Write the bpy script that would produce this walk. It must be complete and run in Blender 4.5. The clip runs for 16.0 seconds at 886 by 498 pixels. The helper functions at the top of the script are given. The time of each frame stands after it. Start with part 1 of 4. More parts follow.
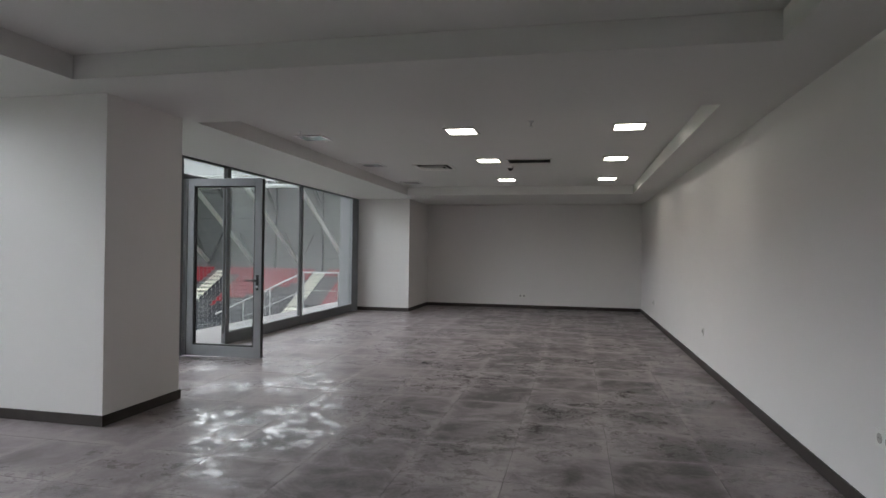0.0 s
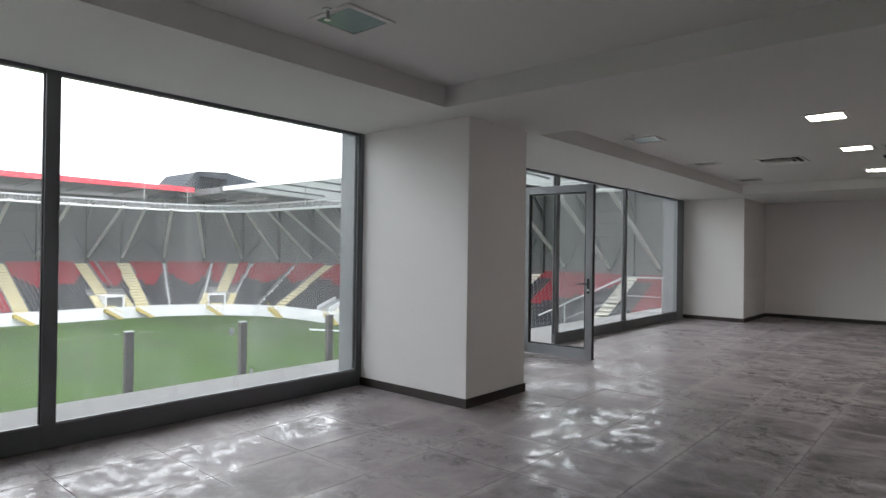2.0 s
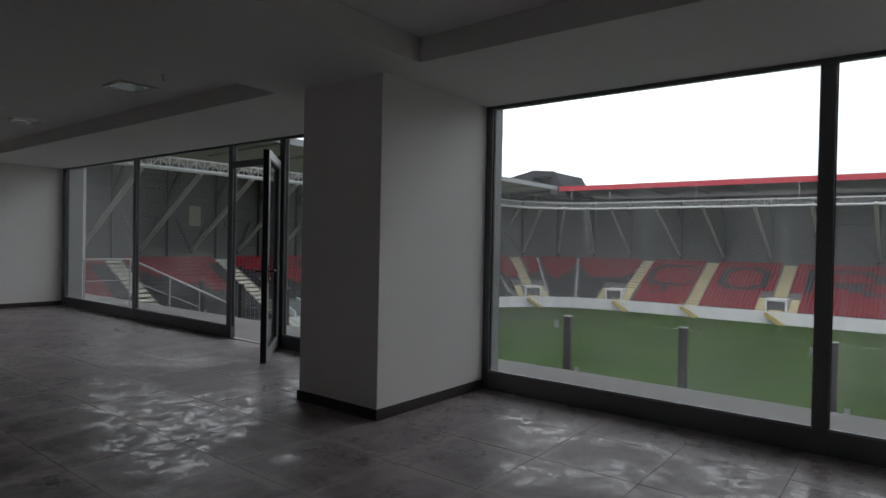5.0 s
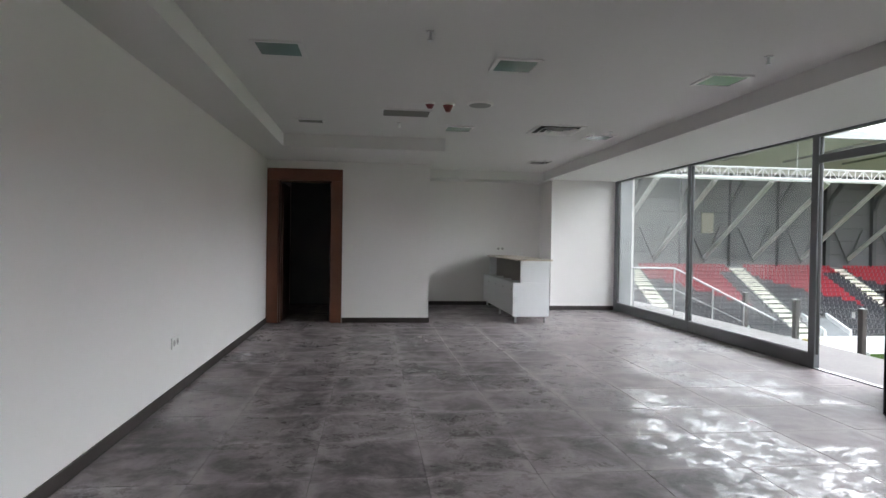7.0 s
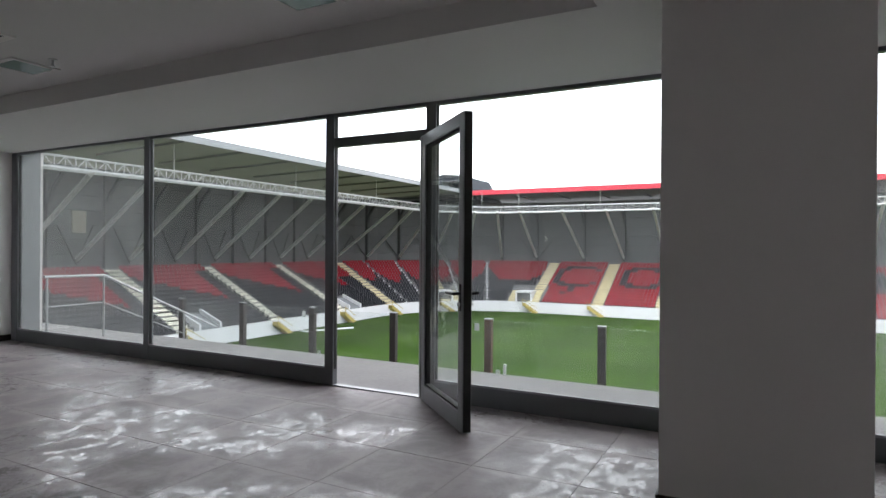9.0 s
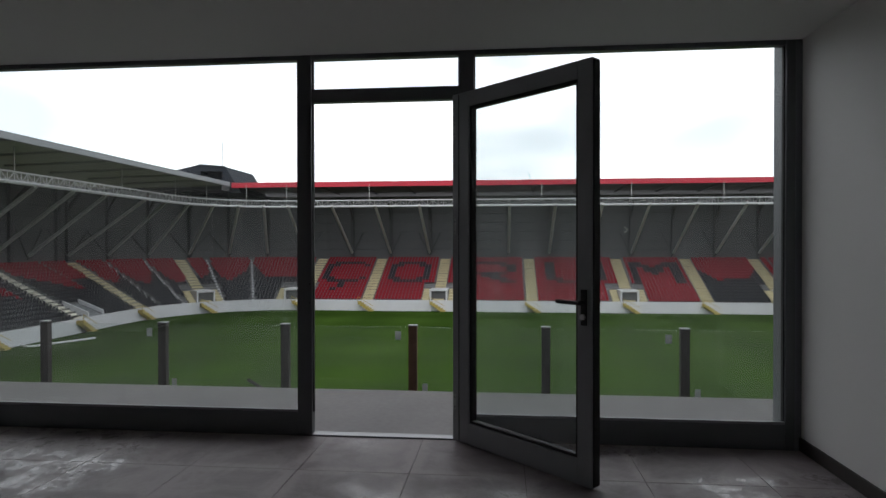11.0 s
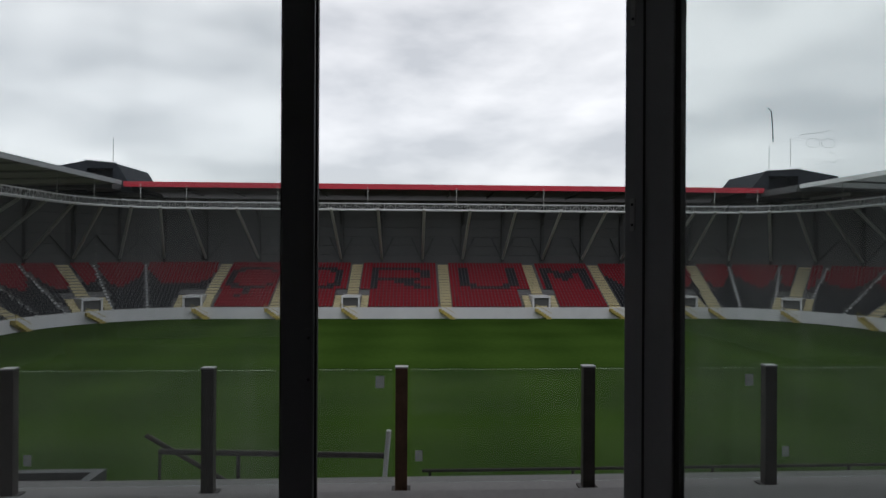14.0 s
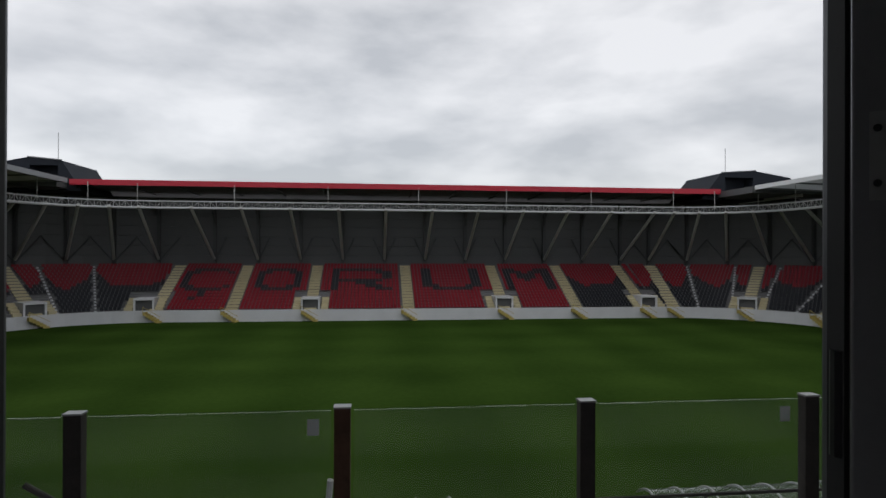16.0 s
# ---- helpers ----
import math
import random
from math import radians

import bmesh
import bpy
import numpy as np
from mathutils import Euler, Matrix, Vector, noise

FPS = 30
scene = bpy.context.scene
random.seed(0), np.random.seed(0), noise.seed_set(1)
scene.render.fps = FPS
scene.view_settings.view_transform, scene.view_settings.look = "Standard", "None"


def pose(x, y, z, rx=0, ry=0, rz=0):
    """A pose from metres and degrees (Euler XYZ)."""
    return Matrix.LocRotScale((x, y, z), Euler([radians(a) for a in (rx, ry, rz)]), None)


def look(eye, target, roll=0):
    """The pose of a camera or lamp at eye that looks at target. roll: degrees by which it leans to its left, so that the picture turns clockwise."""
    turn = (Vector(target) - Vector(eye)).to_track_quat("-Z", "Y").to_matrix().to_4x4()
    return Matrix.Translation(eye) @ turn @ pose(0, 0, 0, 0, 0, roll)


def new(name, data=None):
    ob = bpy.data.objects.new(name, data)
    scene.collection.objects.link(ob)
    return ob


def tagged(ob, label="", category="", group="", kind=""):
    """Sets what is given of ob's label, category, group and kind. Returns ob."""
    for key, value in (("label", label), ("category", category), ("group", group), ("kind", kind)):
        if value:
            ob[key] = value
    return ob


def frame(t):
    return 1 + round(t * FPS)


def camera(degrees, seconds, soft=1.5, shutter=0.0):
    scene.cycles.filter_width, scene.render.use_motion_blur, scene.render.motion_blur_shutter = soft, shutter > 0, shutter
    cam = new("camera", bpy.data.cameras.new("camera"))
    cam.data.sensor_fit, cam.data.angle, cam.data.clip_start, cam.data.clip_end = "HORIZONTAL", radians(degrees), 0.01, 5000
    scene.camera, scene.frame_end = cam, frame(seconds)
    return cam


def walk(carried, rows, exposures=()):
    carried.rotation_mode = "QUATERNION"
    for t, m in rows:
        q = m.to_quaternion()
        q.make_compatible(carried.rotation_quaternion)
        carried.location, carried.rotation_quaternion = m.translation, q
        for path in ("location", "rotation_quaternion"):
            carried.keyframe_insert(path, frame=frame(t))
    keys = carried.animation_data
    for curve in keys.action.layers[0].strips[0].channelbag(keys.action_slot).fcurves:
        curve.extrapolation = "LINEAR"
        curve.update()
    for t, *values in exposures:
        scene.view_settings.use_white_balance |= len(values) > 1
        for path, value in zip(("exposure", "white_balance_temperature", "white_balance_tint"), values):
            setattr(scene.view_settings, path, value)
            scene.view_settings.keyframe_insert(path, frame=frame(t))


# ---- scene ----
cam = camera(72.2, 16.0)
EXPOSURES = [(0, 1.22), (0.5, 1.52), (1.0, 1.78), (1.5, 1.62), (2.0, 1.22), (2.5, 0.62), (3.0, -0.05), (5.5, -0.42), (6.0, 0.72), (6.5, 1.6), (7.0, 1.9),
             (7.5, 1.74), (8.0, 1.58), (8.5, 1.2), (9.0, 0.88), (11.5, -0.86), (12.5, -1.08), (14.5, -1.55), (16.0, -1.65)]
PATH = [
    (0, (-0.505, 2.209, 1.247), (-0.929, 4.163, 1.255), 0.8),
    (0.5, (-0.496, 2.204, 1.242), (-0.787, 4.182, 1.253), 0.7),
    (1, (-0.56, 2.197, 1.22), (-1.009, 4.146, 1.235), 0.5),
    (1.5, (-0.649, 2.173, 1.214), (-1.549, 3.959, 1.228), 0.4),
    (2, (-0.703, 2.063, 1.235), (-2.009, 3.579, 1.245), 0.8),
    (2.5, (-0.785, 1.944, 1.231), (-2.364, 3.171, 1.241), 1.0),
    (3, (-0.802, 1.803, 1.232), (-2.585, 2.709, 1.24), 1.1),
    (3.2, (-0.804, 1.745, 1.229), (-2.658, 2.493, 1.236), 1.2),
    (5.3, (-0.753, 1.298, 1.199), (-2.107, -0.174, 1.174), 1.1),
    (5.5, (-0.723, 1.288, 1.199), (-1.919, -0.315, 1.173), 1.1),
    (6, (-0.629, 1.204, 1.216), (-1.377, -0.65, 1.184), 1.0),
    (6.5, (-0.534, 0.918, 1.189), (-0.904, -1.048, 1.159), 0.8),
    (7, (-0.571, 0.395, 1.213), (-0.807, -1.591, 1.184), 0.9),
    (7.5, (-0.574, -0.225, 1.189), (-1.301, -2.088, 1.171), 0.9),
    (8, (-0.629, -0.801, 1.166), (-1.898, -2.346, 1.162), 0.9),
    (8.5, (-0.761, -1.304, 1.161), (-2.34, -2.531, 1.165), 0.7),
    (9, (-0.812, -1.858, 1.178), (-2.576, -2.801, 1.175), 0.4),
    (9.2, (-0.883, -2.027, 1.219), (-2.668, -2.928, 1.198), -0.0),
    (11.5, (-1.609, -4.366, 1.159), (-3.608, -4.404, 1.159), 0.2),
    (12, (-2.0, -4.599, 1.176), (-3.999, -4.567, 1.176), 0.3),
    (12.5, (-2.298, -4.724, 1.175), (-4.297, -4.652, 1.176), 0.3),
    (13, (-2.633, -4.75, 1.175), (-4.632, -4.668, 1.179), 0.4),
    (13.5, (-2.951, -4.798, 1.166), (-4.949, -4.711, 1.168), 0.3),
    (14, (-3.238, -4.851, 1.17), (-5.235, -4.747, 1.173), 0.3),
    (14.5, (-3.56, -4.799, 1.181), (-5.556, -4.672, 1.186), 0.3),
    (15, (-3.811, -4.774, 1.174), (-5.807, -4.641, 1.179), 0.3),
    (15.5, (-4.075, -4.781, 1.171), (-6.068, -4.612, 1.177), 0.2),
    (16, (-4.328, -4.749, 1.172), (-6.315, -4.522, 1.177), 0.2),
]
walk(cam, [(t, look(eye, target, roll)) for t, eye, target, roll in PATH],
     exposures=EXPOSURES)

# world: overcast sky with soft cloud structure, a weak wide sun
world = bpy.data.worlds.new("overcast_sky")
scene.world = world
world.use_nodes = True
wn, wl = world.node_tree.nodes, world.node_tree.links
wn.clear()
w_out = wn.new("ShaderNodeOutputWorld")
w_add = wn.new("ShaderNodeAddShader")
w_sky = wn.new("ShaderNodeTexSky")
w_sky.sky_type, w_sky.sun_disc = "NISHITA", False
w_sky.sun_elevation, w_sky.sun_rotation = radians(48), radians(60)
w_b1, w_b2 = wn.new("ShaderNodeBackground"), wn.new("ShaderNodeBackground")
w_b1.inputs[1].default_value = 0.05
w_b2.inputs[1].default_value = 2.35
w_tc, w_map, w_n = wn.new("ShaderNodeTexCoord"), wn.new("ShaderNodeMapping"), wn.new("ShaderNodeTexNoise")
w_map.inputs["Scale"].default_value = (1.0, 1.0, 2.6)
w_map.inputs["Rotation"].default_value = (0.12, -0.1, 0.4)
w_n.inputs["Scale"].default_value, w_n.inputs["Detail"].default_value, w_n.inputs["Roughness"].default_value = 3.4, 8.0, 0.5
w_n.inputs["Distortion"].default_value = 0.08
w_r = wn.new("ShaderNodeValToRGB")
w_r.color_ramp.elements[0].position, w_r.color_ramp.elements[0].color = 0.34, (0.66, 0.675, 0.705, 1)
w_r.color_ramp.elements[1].position, w_r.color_ramp.elements[1].color = 0.60, (1.08, 1.08, 1.10, 1)
wl.new(w_tc.outputs["Generated"], w_map.inputs["Vector"])
wl.new(w_map.outputs["Vector"], w_n.inputs["Vector"])
wl.new(w_n.outputs["Fac"], w_r.inputs["Fac"])
wl.new(w_sky.outputs[0], w_b1.inputs[0])
wl.new(w_r.outputs["Color"], w_b2.inputs[0])
wl.new(w_b1.outputs[0], w_add.inputs[0])
wl.new(w_b2.outputs[0], w_add.inputs[1])
wl.new(w_add.outputs[0], w_out.inputs[0])
sun = new("sun", bpy.data.lights.new("sun", "SUN"))
sun.data.energy, sun.data.angle, sun.data.color = 0.5, radians(25), (1.0, 0.96, 0.9)
sun.matrix_basis = pose(0, 0, 40, 42, 0, 60)


# ---- materials ----
def node_mat(name, colour, rough=0.6, metal=0.0, vary=0.12, scale=3.0, fine=40.0, bump=0.05, per_piece=0.0, spec=0.5, bump_dist=0.004):
    """A plain painted or bare surface with blotches, grain and slight relief."""
    m = bpy.data.materials.new(name)
    m.use_nodes = True
    n, l = m.node_tree.nodes, m.node_tree.links
    p = n["Principled BSDF"]
    tc = n.new("ShaderNodeTexCoord")
    big, small = n.new("ShaderNodeTexNoise"), n.new("ShaderNodeTexNoise")
    big.inputs["Scale"].default_value, big.inputs["Detail"].default_value = scale, 5.0
    small.inputs["Scale"].default_value, small.inputs["Detail"].default_value = fine, 3.0
    for q in (big, small):
        l.new(tc.outputs["Object"], q.inputs["Vector"])
    add = n.new("ShaderNodeMath")
    add.operation = "MULTIPLY_ADD"
    l.new(small.outputs["Fac"], add.inputs[0])
    add.inputs[1].default_value = 0.35
    l.new(big.outputs["Fac"], add.inputs[2])
    src = add.outputs[0]
    if per_piece:
        info = n.new("ShaderNodeObjectInfo")
        a2 = n.new("ShaderNodeMath")
        a2.operation = "MULTIPLY_ADD"
        l.new(info.outputs["Random"], a2.inputs[0])
        a2.inputs[1].default_value = per_piece
        l.new(src, a2.inputs[2])
        src = a2.outputs[0]
    ramp = n.new("ShaderNodeMapRange")
    ramp.inputs[1].default_value, ramp.inputs[2].default_value = 0.35, 1.0 + per_piece
    ramp.inputs[3].default_value, ramp.inputs[4].default_value = 1 - vary, 1 + vary
    l.new(src, ramp.inputs[0])
    mul = n.new("ShaderNodeVectorMath")
    mul.operation = "SCALE"
    mul.inputs[0].default_value = colour
    l.new(ramp.outputs[0], mul.inputs["Scale"])
    l.new(mul.outputs[0], p.inputs["Base Color"])
    rr = n.new("ShaderNodeMapRange")
    rr.inputs[3].default_value, rr.inputs[4].default_value = max(0.02, rough - 0.1), min(1, rough + 0.1)
    l.new(big.outputs["Fac"], rr.inputs[0])
    l.new(rr.outputs[0], p.inputs["Roughness"])
    p.inputs["Metallic"].default_value = metal
    p.inputs["Specular IOR Level"].default_value = spec
    if bump:
        b = n.new("ShaderNodeBump")
        b.inputs["Strength"].default_value, b.inputs["Distance"].default_value = bump, bump_dist
        l.new(small.outputs["Fac"], b.inputs["Height"])
        l.new(b.outputs[0], p.inputs["Normal"])
    return m


def tile_mat():
    """Grey-brown porcelain under building dust, with wiped and smeared patches that shine."""
    m = bpy.data.materials.new("porcelain_tile")
    m.use_nodes = True
    n, l = m.node_tree.nodes, m.node_tree.links
    p = n["Principled BSDF"]
    geo, info = n.new("ShaderNodeNewGeometry"), n.new("ShaderNodeObjectInfo")
    def noise_tex(scale, detail, rough=0.55, dist=0.0, vec=None):
        q = n.new("ShaderNodeTexNoise")
        q.inputs["Scale"].default_value, q.inputs["Detail"].default_value = scale, detail
        q.inputs["Roughness"].default_value, q.inputs["Distortion"].default_value = rough, dist
        l.new(vec or geo.outputs["Position"], q.inputs["Vector"])
        return q.outputs["Fac"]
    def mapped(src, a, b, c, d):
        q = n.new("ShaderNodeMapRange")
        q.interpolation_type = "SMOOTHSTEP"
        for k, v in zip((1, 2, 3, 4), (a, b, c, d)):
            q.inputs[k].default_value = v
        l.new(src, q.inputs[0])
        return q.outputs[0]
    def math2(op, a, b):
        q = n.new("ShaderNodeMath")
        q.operation = op
        for k, v in enumerate((a, b)):
            if isinstance(v, (int, float)):
                q.inputs[k].default_value = v
            else:
                l.new(v, q.inputs[k])
        return q.outputs[0]
    off = n.new("ShaderNodeVectorMath")
    off.operation = "MULTIPLY_ADD"
    l.new(info.outputs["Random"], off.inputs[0])
    off.inputs[1].default_value = (7, 13, 3)
    l.new(geo.outputs["Position"], off.inputs[2])
    stain = noise_tex(1.3, 7, 0.62, 0.4)
    own = noise_tex(3.6, 9, 0.68, 0.6, off.outputs[0])
    fine = noise_tex(38, 4)
    smear = noise_tex(7.0, 12, 0.78, 0.35)
    streak = noise_tex(26, 10, 0.8, 0.5)
    zone = noise_tex(1.0, 3, 0.5, 0.3)
    # paler rim of grout haze along each tile's edges
    sep = n.new("ShaderNodeSeparateXYZ")
    l.new(geo.outputs["Position"], sep.inputs[0])
    def rim(src, start):
        q = math2("ABSOLUTE", math2("SUBTRACT", math2("FRACT", math2("MULTIPLY", math2("SUBTRACT", src, start), 1 / 0.585), 0), 0.5), 0)
        return mapped(q, 0.36, 0.5, 0, 1)
    haze = math2("MULTIPLY", math2("MAXIMUM", rim(sep.outputs[0], -40.65), rim(sep.outputs[1], -39.535)), mapped(own, 0.3, 0.6, 0.75, 0.3))
    dark = math2("ADD", math2("MULTIPLY", mapped(stain, 0.38, 0.66, 0, 1), 0.5), math2("MULTIPLY", mapped(own, 0.36, 0.66, 0, 1), 0.6))
    dark = math2("ADD", dark, math2("MULTIPLY", info.outputs["Random"], 0.2))
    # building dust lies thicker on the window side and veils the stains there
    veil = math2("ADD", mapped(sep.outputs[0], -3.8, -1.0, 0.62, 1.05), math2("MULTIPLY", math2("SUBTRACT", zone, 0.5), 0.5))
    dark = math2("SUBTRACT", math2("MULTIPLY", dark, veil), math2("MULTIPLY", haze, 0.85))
    ramp = n.new("ShaderNodeValToRGB")
    ramp.color_ramp.elements[0].position, ramp.color_ramp.elements[0].color = 0.05, (0.375, 0.33, 0.337, 1)
    ramp.color_ramp.elements[1].position, ramp.color_ramp.elements[1].color = 1.0, (0.118, 0.104, 0.106, 1)
    l.new(dark, ramp.inputs["Fac"])
    mix = n.new("ShaderNodeMix")
    mix.data_type = "RGBA"
    l.new(mapped(fine, 0.45, 0.7, 0, 0.2), mix.inputs[0])
    l.new(ramp.outputs[0], mix.inputs[6])
    mix.inputs[7].default_value = (0.27, 0.25, 0.24, 1)
    l.new(mix.outputs[2], p.inputs["Base Color"])
    shine = math2("MULTIPLY", mapped(math2("ADD", math2("MULTIPLY", smear, 0.65), math2("MULTIPLY", streak, 0.35)), 0.45, 0.58, 0, 1), mapped(zone, 0.42, 0.54, 0.0, 1))
    l.new(math2("SUBTRACT", 0.5, math2("MULTIPLY", shine, 0.37)), p.inputs["Roughness"])
    l.new(math2("ADD", 0.09, math2("MULTIPLY", shine, 0.30)), p.inputs["Specular IOR Level"])
    b = n.new("ShaderNodeBump")
    b.inputs["Strength"].default_value, b.inputs["Distance"].default_value = 0.06, 0.003
    l.new(fine, b.inputs["Height"])
    l.new(b.outputs[0], p.inputs["Normal"])
    return m


def glass_mat(name, dust):
    """Clear pane: straight-through light, Fresnel gloss, and a film of dust."""
    m = bpy.data.materials.new(name)
    m.use_nodes = True
    n, l = m.node_tree.nodes, m.node_tree.links
    n.clear()
    out = n.new("ShaderNodeOutputMaterial")
    clear, gloss, film, fres = n.new("ShaderNodeBsdfTransparent"), n.new("ShaderNodeBsdfGlossy"), n.new("ShaderNodeBsdfDiffuse"), n.new("ShaderNodeLayerWeight")
    trans, both = n.new("ShaderNodeBsdfTranslucent"), n.new("ShaderNodeMixShader")
    clear.inputs[0].default_value = (0.955, 0.97, 0.967, 1)
    gloss.inputs["Roughness"].default_value = 0.01
    film.inputs[0].default_value = trans.inputs[0].default_value = (0.8, 0.82, 0.82, 1)
    pw = n.new("ShaderNodeMath")
    pw.operation = "POWER"
    pw.inputs[1].default_value = 4.0
    ma = n.new("ShaderNodeMath")
    ma.operation = "MULTIPLY_ADD"
    ma.inputs[1].default_value, ma.inputs[2].default_value = 0.5, 0.03
    l.new(fres.outputs["Facing"], pw.inputs[0])
    l.new(pw.outputs[0], ma.inputs[0])
    a, b = n.new("ShaderNodeMixShader"), n.new("ShaderNodeMixShader")
    l.new(ma.outputs[0], a.inputs[0])
    l.new(clear.outputs[0], a.inputs[1])
    l.new(gloss.outputs[0], a.inputs[2])
    tc, q, r = n.new("ShaderNodeTexCoord"), n.new("ShaderNodeTexNoise"), n.new("ShaderNodeMapRange")
    q.inputs["Scale"].default_value, q.inputs["Detail"].default_value = 2.2, 6
    l.new(tc.outputs["Object"], q.inputs["Vector"])
    r.inputs[1].default_value, r.inputs[2].default_value, r.inputs[3].default_value, r.inputs[4].default_value = 0.3, 0.75, dust * 0.55, dust * 1.6
    # dried drips run down the pane
    mp, dq, dr, da = n.new("ShaderNodeMapping"), n.new("ShaderNodeTexNoise"), n.new("ShaderNodeMapRange"), n.new("ShaderNodeMath")
    mp.inputs["Scale"].default_value = (9, 9, 0.7)
    dq.inputs["Scale"].default_value, dq.inputs["Detail"].default_value = 1.6, 7
    dr.inputs[1].default_value, dr.inputs[2].default_value, dr.inputs[3].default_value, dr.inputs[4].default_value = 0.55, 0.75, 0.0, 0.55
    da.operation = "ADD"
    l.new(tc.outputs["Object"], mp.inputs["Vector"])
    l.new(mp.outputs["Vector"], dq.inputs["Vector"])
    l.new(dq.outputs["Fac"], dr.inputs[0])
    l.new(q.outputs["Fac"], da.inputs[0])
    l.new(dr.outputs[0], da.inputs[1])
    l.new(da.outputs[0], r.inputs[0])
    r.clamp = False
    both.inputs[0].default_value = 0.6
    l.new(film.outputs[0], both.inputs[1])
    l.new(trans.outputs[0], both.inputs[2])
    l.new(r.outputs[0], b.inputs[0])
    l.new(a.outputs[0], b.inputs[1])
    l.new(both.outputs[0], b.inputs[2])
    l.new(b.outputs[0], out.inputs[0])
    return m


def lamp_mat(name, colour, strength):
    m = bpy.data.materials.new(name)
    m.use_nodes = True
    p = m.node_tree.nodes["Principled BSDF"]
    p.inputs["Base Color"].default_value = (0.8, 0.8, 0.78, 1)
    p.inputs["Emission Color"].default_value = (*colour, 1)
    p.inputs["Emission Strength"].default_value = strength
    return m


def membrane_mat(name, colour, through_colour, share):
    """Woven roof membrane that lets some daylight through."""
    m = node_mat(name, colour, 0.7, vary=0.08, scale=0.2)
    n, l = m.node_tree.nodes, m.node_tree.links
    tr, mx = n.new("ShaderNodeBsdfTranslucent"), n.new("ShaderNodeMixShader")
    tr.inputs["Color"].default_value = (*through_colour, 1)
    mx.inputs[0].default_value = share
    l.new(n["Principled BSDF"].outputs[0], mx.inputs[1])
    l.new(tr.outputs[0], mx.inputs[2])
    l.new(mx.outputs[0], n["Material Output"].inputs["Surface"])
    return m


def grass_mat():
    m = bpy.data.materials.new("mown_grass")
    m.use_nodes = True
    n, l = m.node_tree.nodes, m.node_tree.links
    p = n["Principled BSDF"]
    geo = n.new("ShaderNodeNewGeometry")
    wave, wave2 = n.new("ShaderNodeTexWave"), n.new("ShaderNodeTexWave")
    wave.bands_direction, wave2.bands_direction = "X", "Y"
    wave.inputs["Scale"].default_value, wave.inputs["Distortion"].default_value, wave.inputs["Detail"].default_value = 0.028, 0.25, 1
    wave2.inputs["Scale"].default_value, wave2.inputs["Distortion"].default_value = 0.0285, 0.2
    q, q2 = n.new("ShaderNodeTexNoise"), n.new("ShaderNodeTexNoise")
    q.inputs["Scale"].default_value, q.inputs["Detail"].default_value = 0.12, 6
    q2.inputs["Scale"].default_value, q2.inputs["Detail"].default_value = 2.5, 5
    for k in (wave, wave2, q, q2):
        l.new(geo.outputs["Position"], k.inputs["Vector"])
    s1, s2, s3 = (n.new("ShaderNodeMath") for _ in range(3))
    for k, f in ((s1, 0.24), (s2, 0.34), (s3, 0.55)):
        k.operation = "MULTIPLY_ADD"
        k.inputs[1].default_value = f
    l.new(wave.outputs["Fac"], s1.inputs[0])
    l.new(q.outputs["Fac"], s1.inputs[2])
    l.new(wave2.outputs["Fac"], s2.inputs[0])
    l.new(s1.outputs[0], s2.inputs[2])
    l.new(q2.outputs["Fac"], s3.inputs[0])
    l.new(s2.outputs[0], s3.inputs[2])
    ramp = n.new("ShaderNodeValToRGB")
    ramp.color_ramp.elements[0].position, ramp.color_ramp.elements[0].color = 0.4, (0.0215, 0.0445, 0.008, 1)
    ramp.color_ramp.elements[1].position, ramp.color_ramp.elements[1].color = 1.0, (0.040, 0.076, 0.0135, 1)
    mr = n.new("ShaderNodeMapRange")
    mr.inputs[2].default_value = 1.6
    l.new(s3.outputs[0], mr.inputs[0])
    l.new(mr.outputs[0], ramp.inputs[0])
    l.new(ramp.outputs[0], p.inputs["Base Color"])
    p.inputs["Roughness"].default_value = 0.9
    p.inputs["Specular IOR Level"].default_value = 0.0
    return m


M_WALL = node_mat("white_wall_paint", (0.765, 0.742, 0.73), 0.62, vary=0.035, scale=0.8, fine=220, bump=0.05, bump_dist=0.002)
M_CEIL = node_mat("white_ceiling_paint", (0.67, 0.662, 0.645), 0.75, vary=0.025, scale=0.6, fine=160, bump=0.03)
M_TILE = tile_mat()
M_GROUT = node_mat("grout", (0.15, 0.137, 0.135), 0.85, vary=0.2)
M_BASE = node_mat("dark_stone_skirting", (0.046, 0.038, 0.035), 0.55, spec=0.3, vary=0.3, scale=2.5, fine=30)
M_FRAME = node_mat("grey_aluminium", (0.15, 0.157, 0.165), 0.38, metal=0.35, vary=0.08, scale=2, fine=90, bump=0.01)
M_LEAF = node_mat("silver_aluminium", (0.30, 0.31, 0.322), 0.36, metal=0.2, vary=0.07, scale=2, fine=90, bump=0.01)
M_GASKET = node_mat("black_gasket", (0.02, 0.02, 0.02), 0.7, vary=0.1)
M_PANE = glass_mat("dusty_window_glass", 0.062)
M_PANE2 = glass_mat("lightly_dusty_window_glass", 0.021)
M_DPANE = glass_mat("dusty_door_glass", 0.004)
M_RAILGLASS = glass_mat("balustrade_glass", 0.006)
M_WOOD = node_mat("red_brown_wood", (0.115, 0.042, 0.022), 0.4, vary=0.35, scale=2.2, fine=26, bump=0.05)
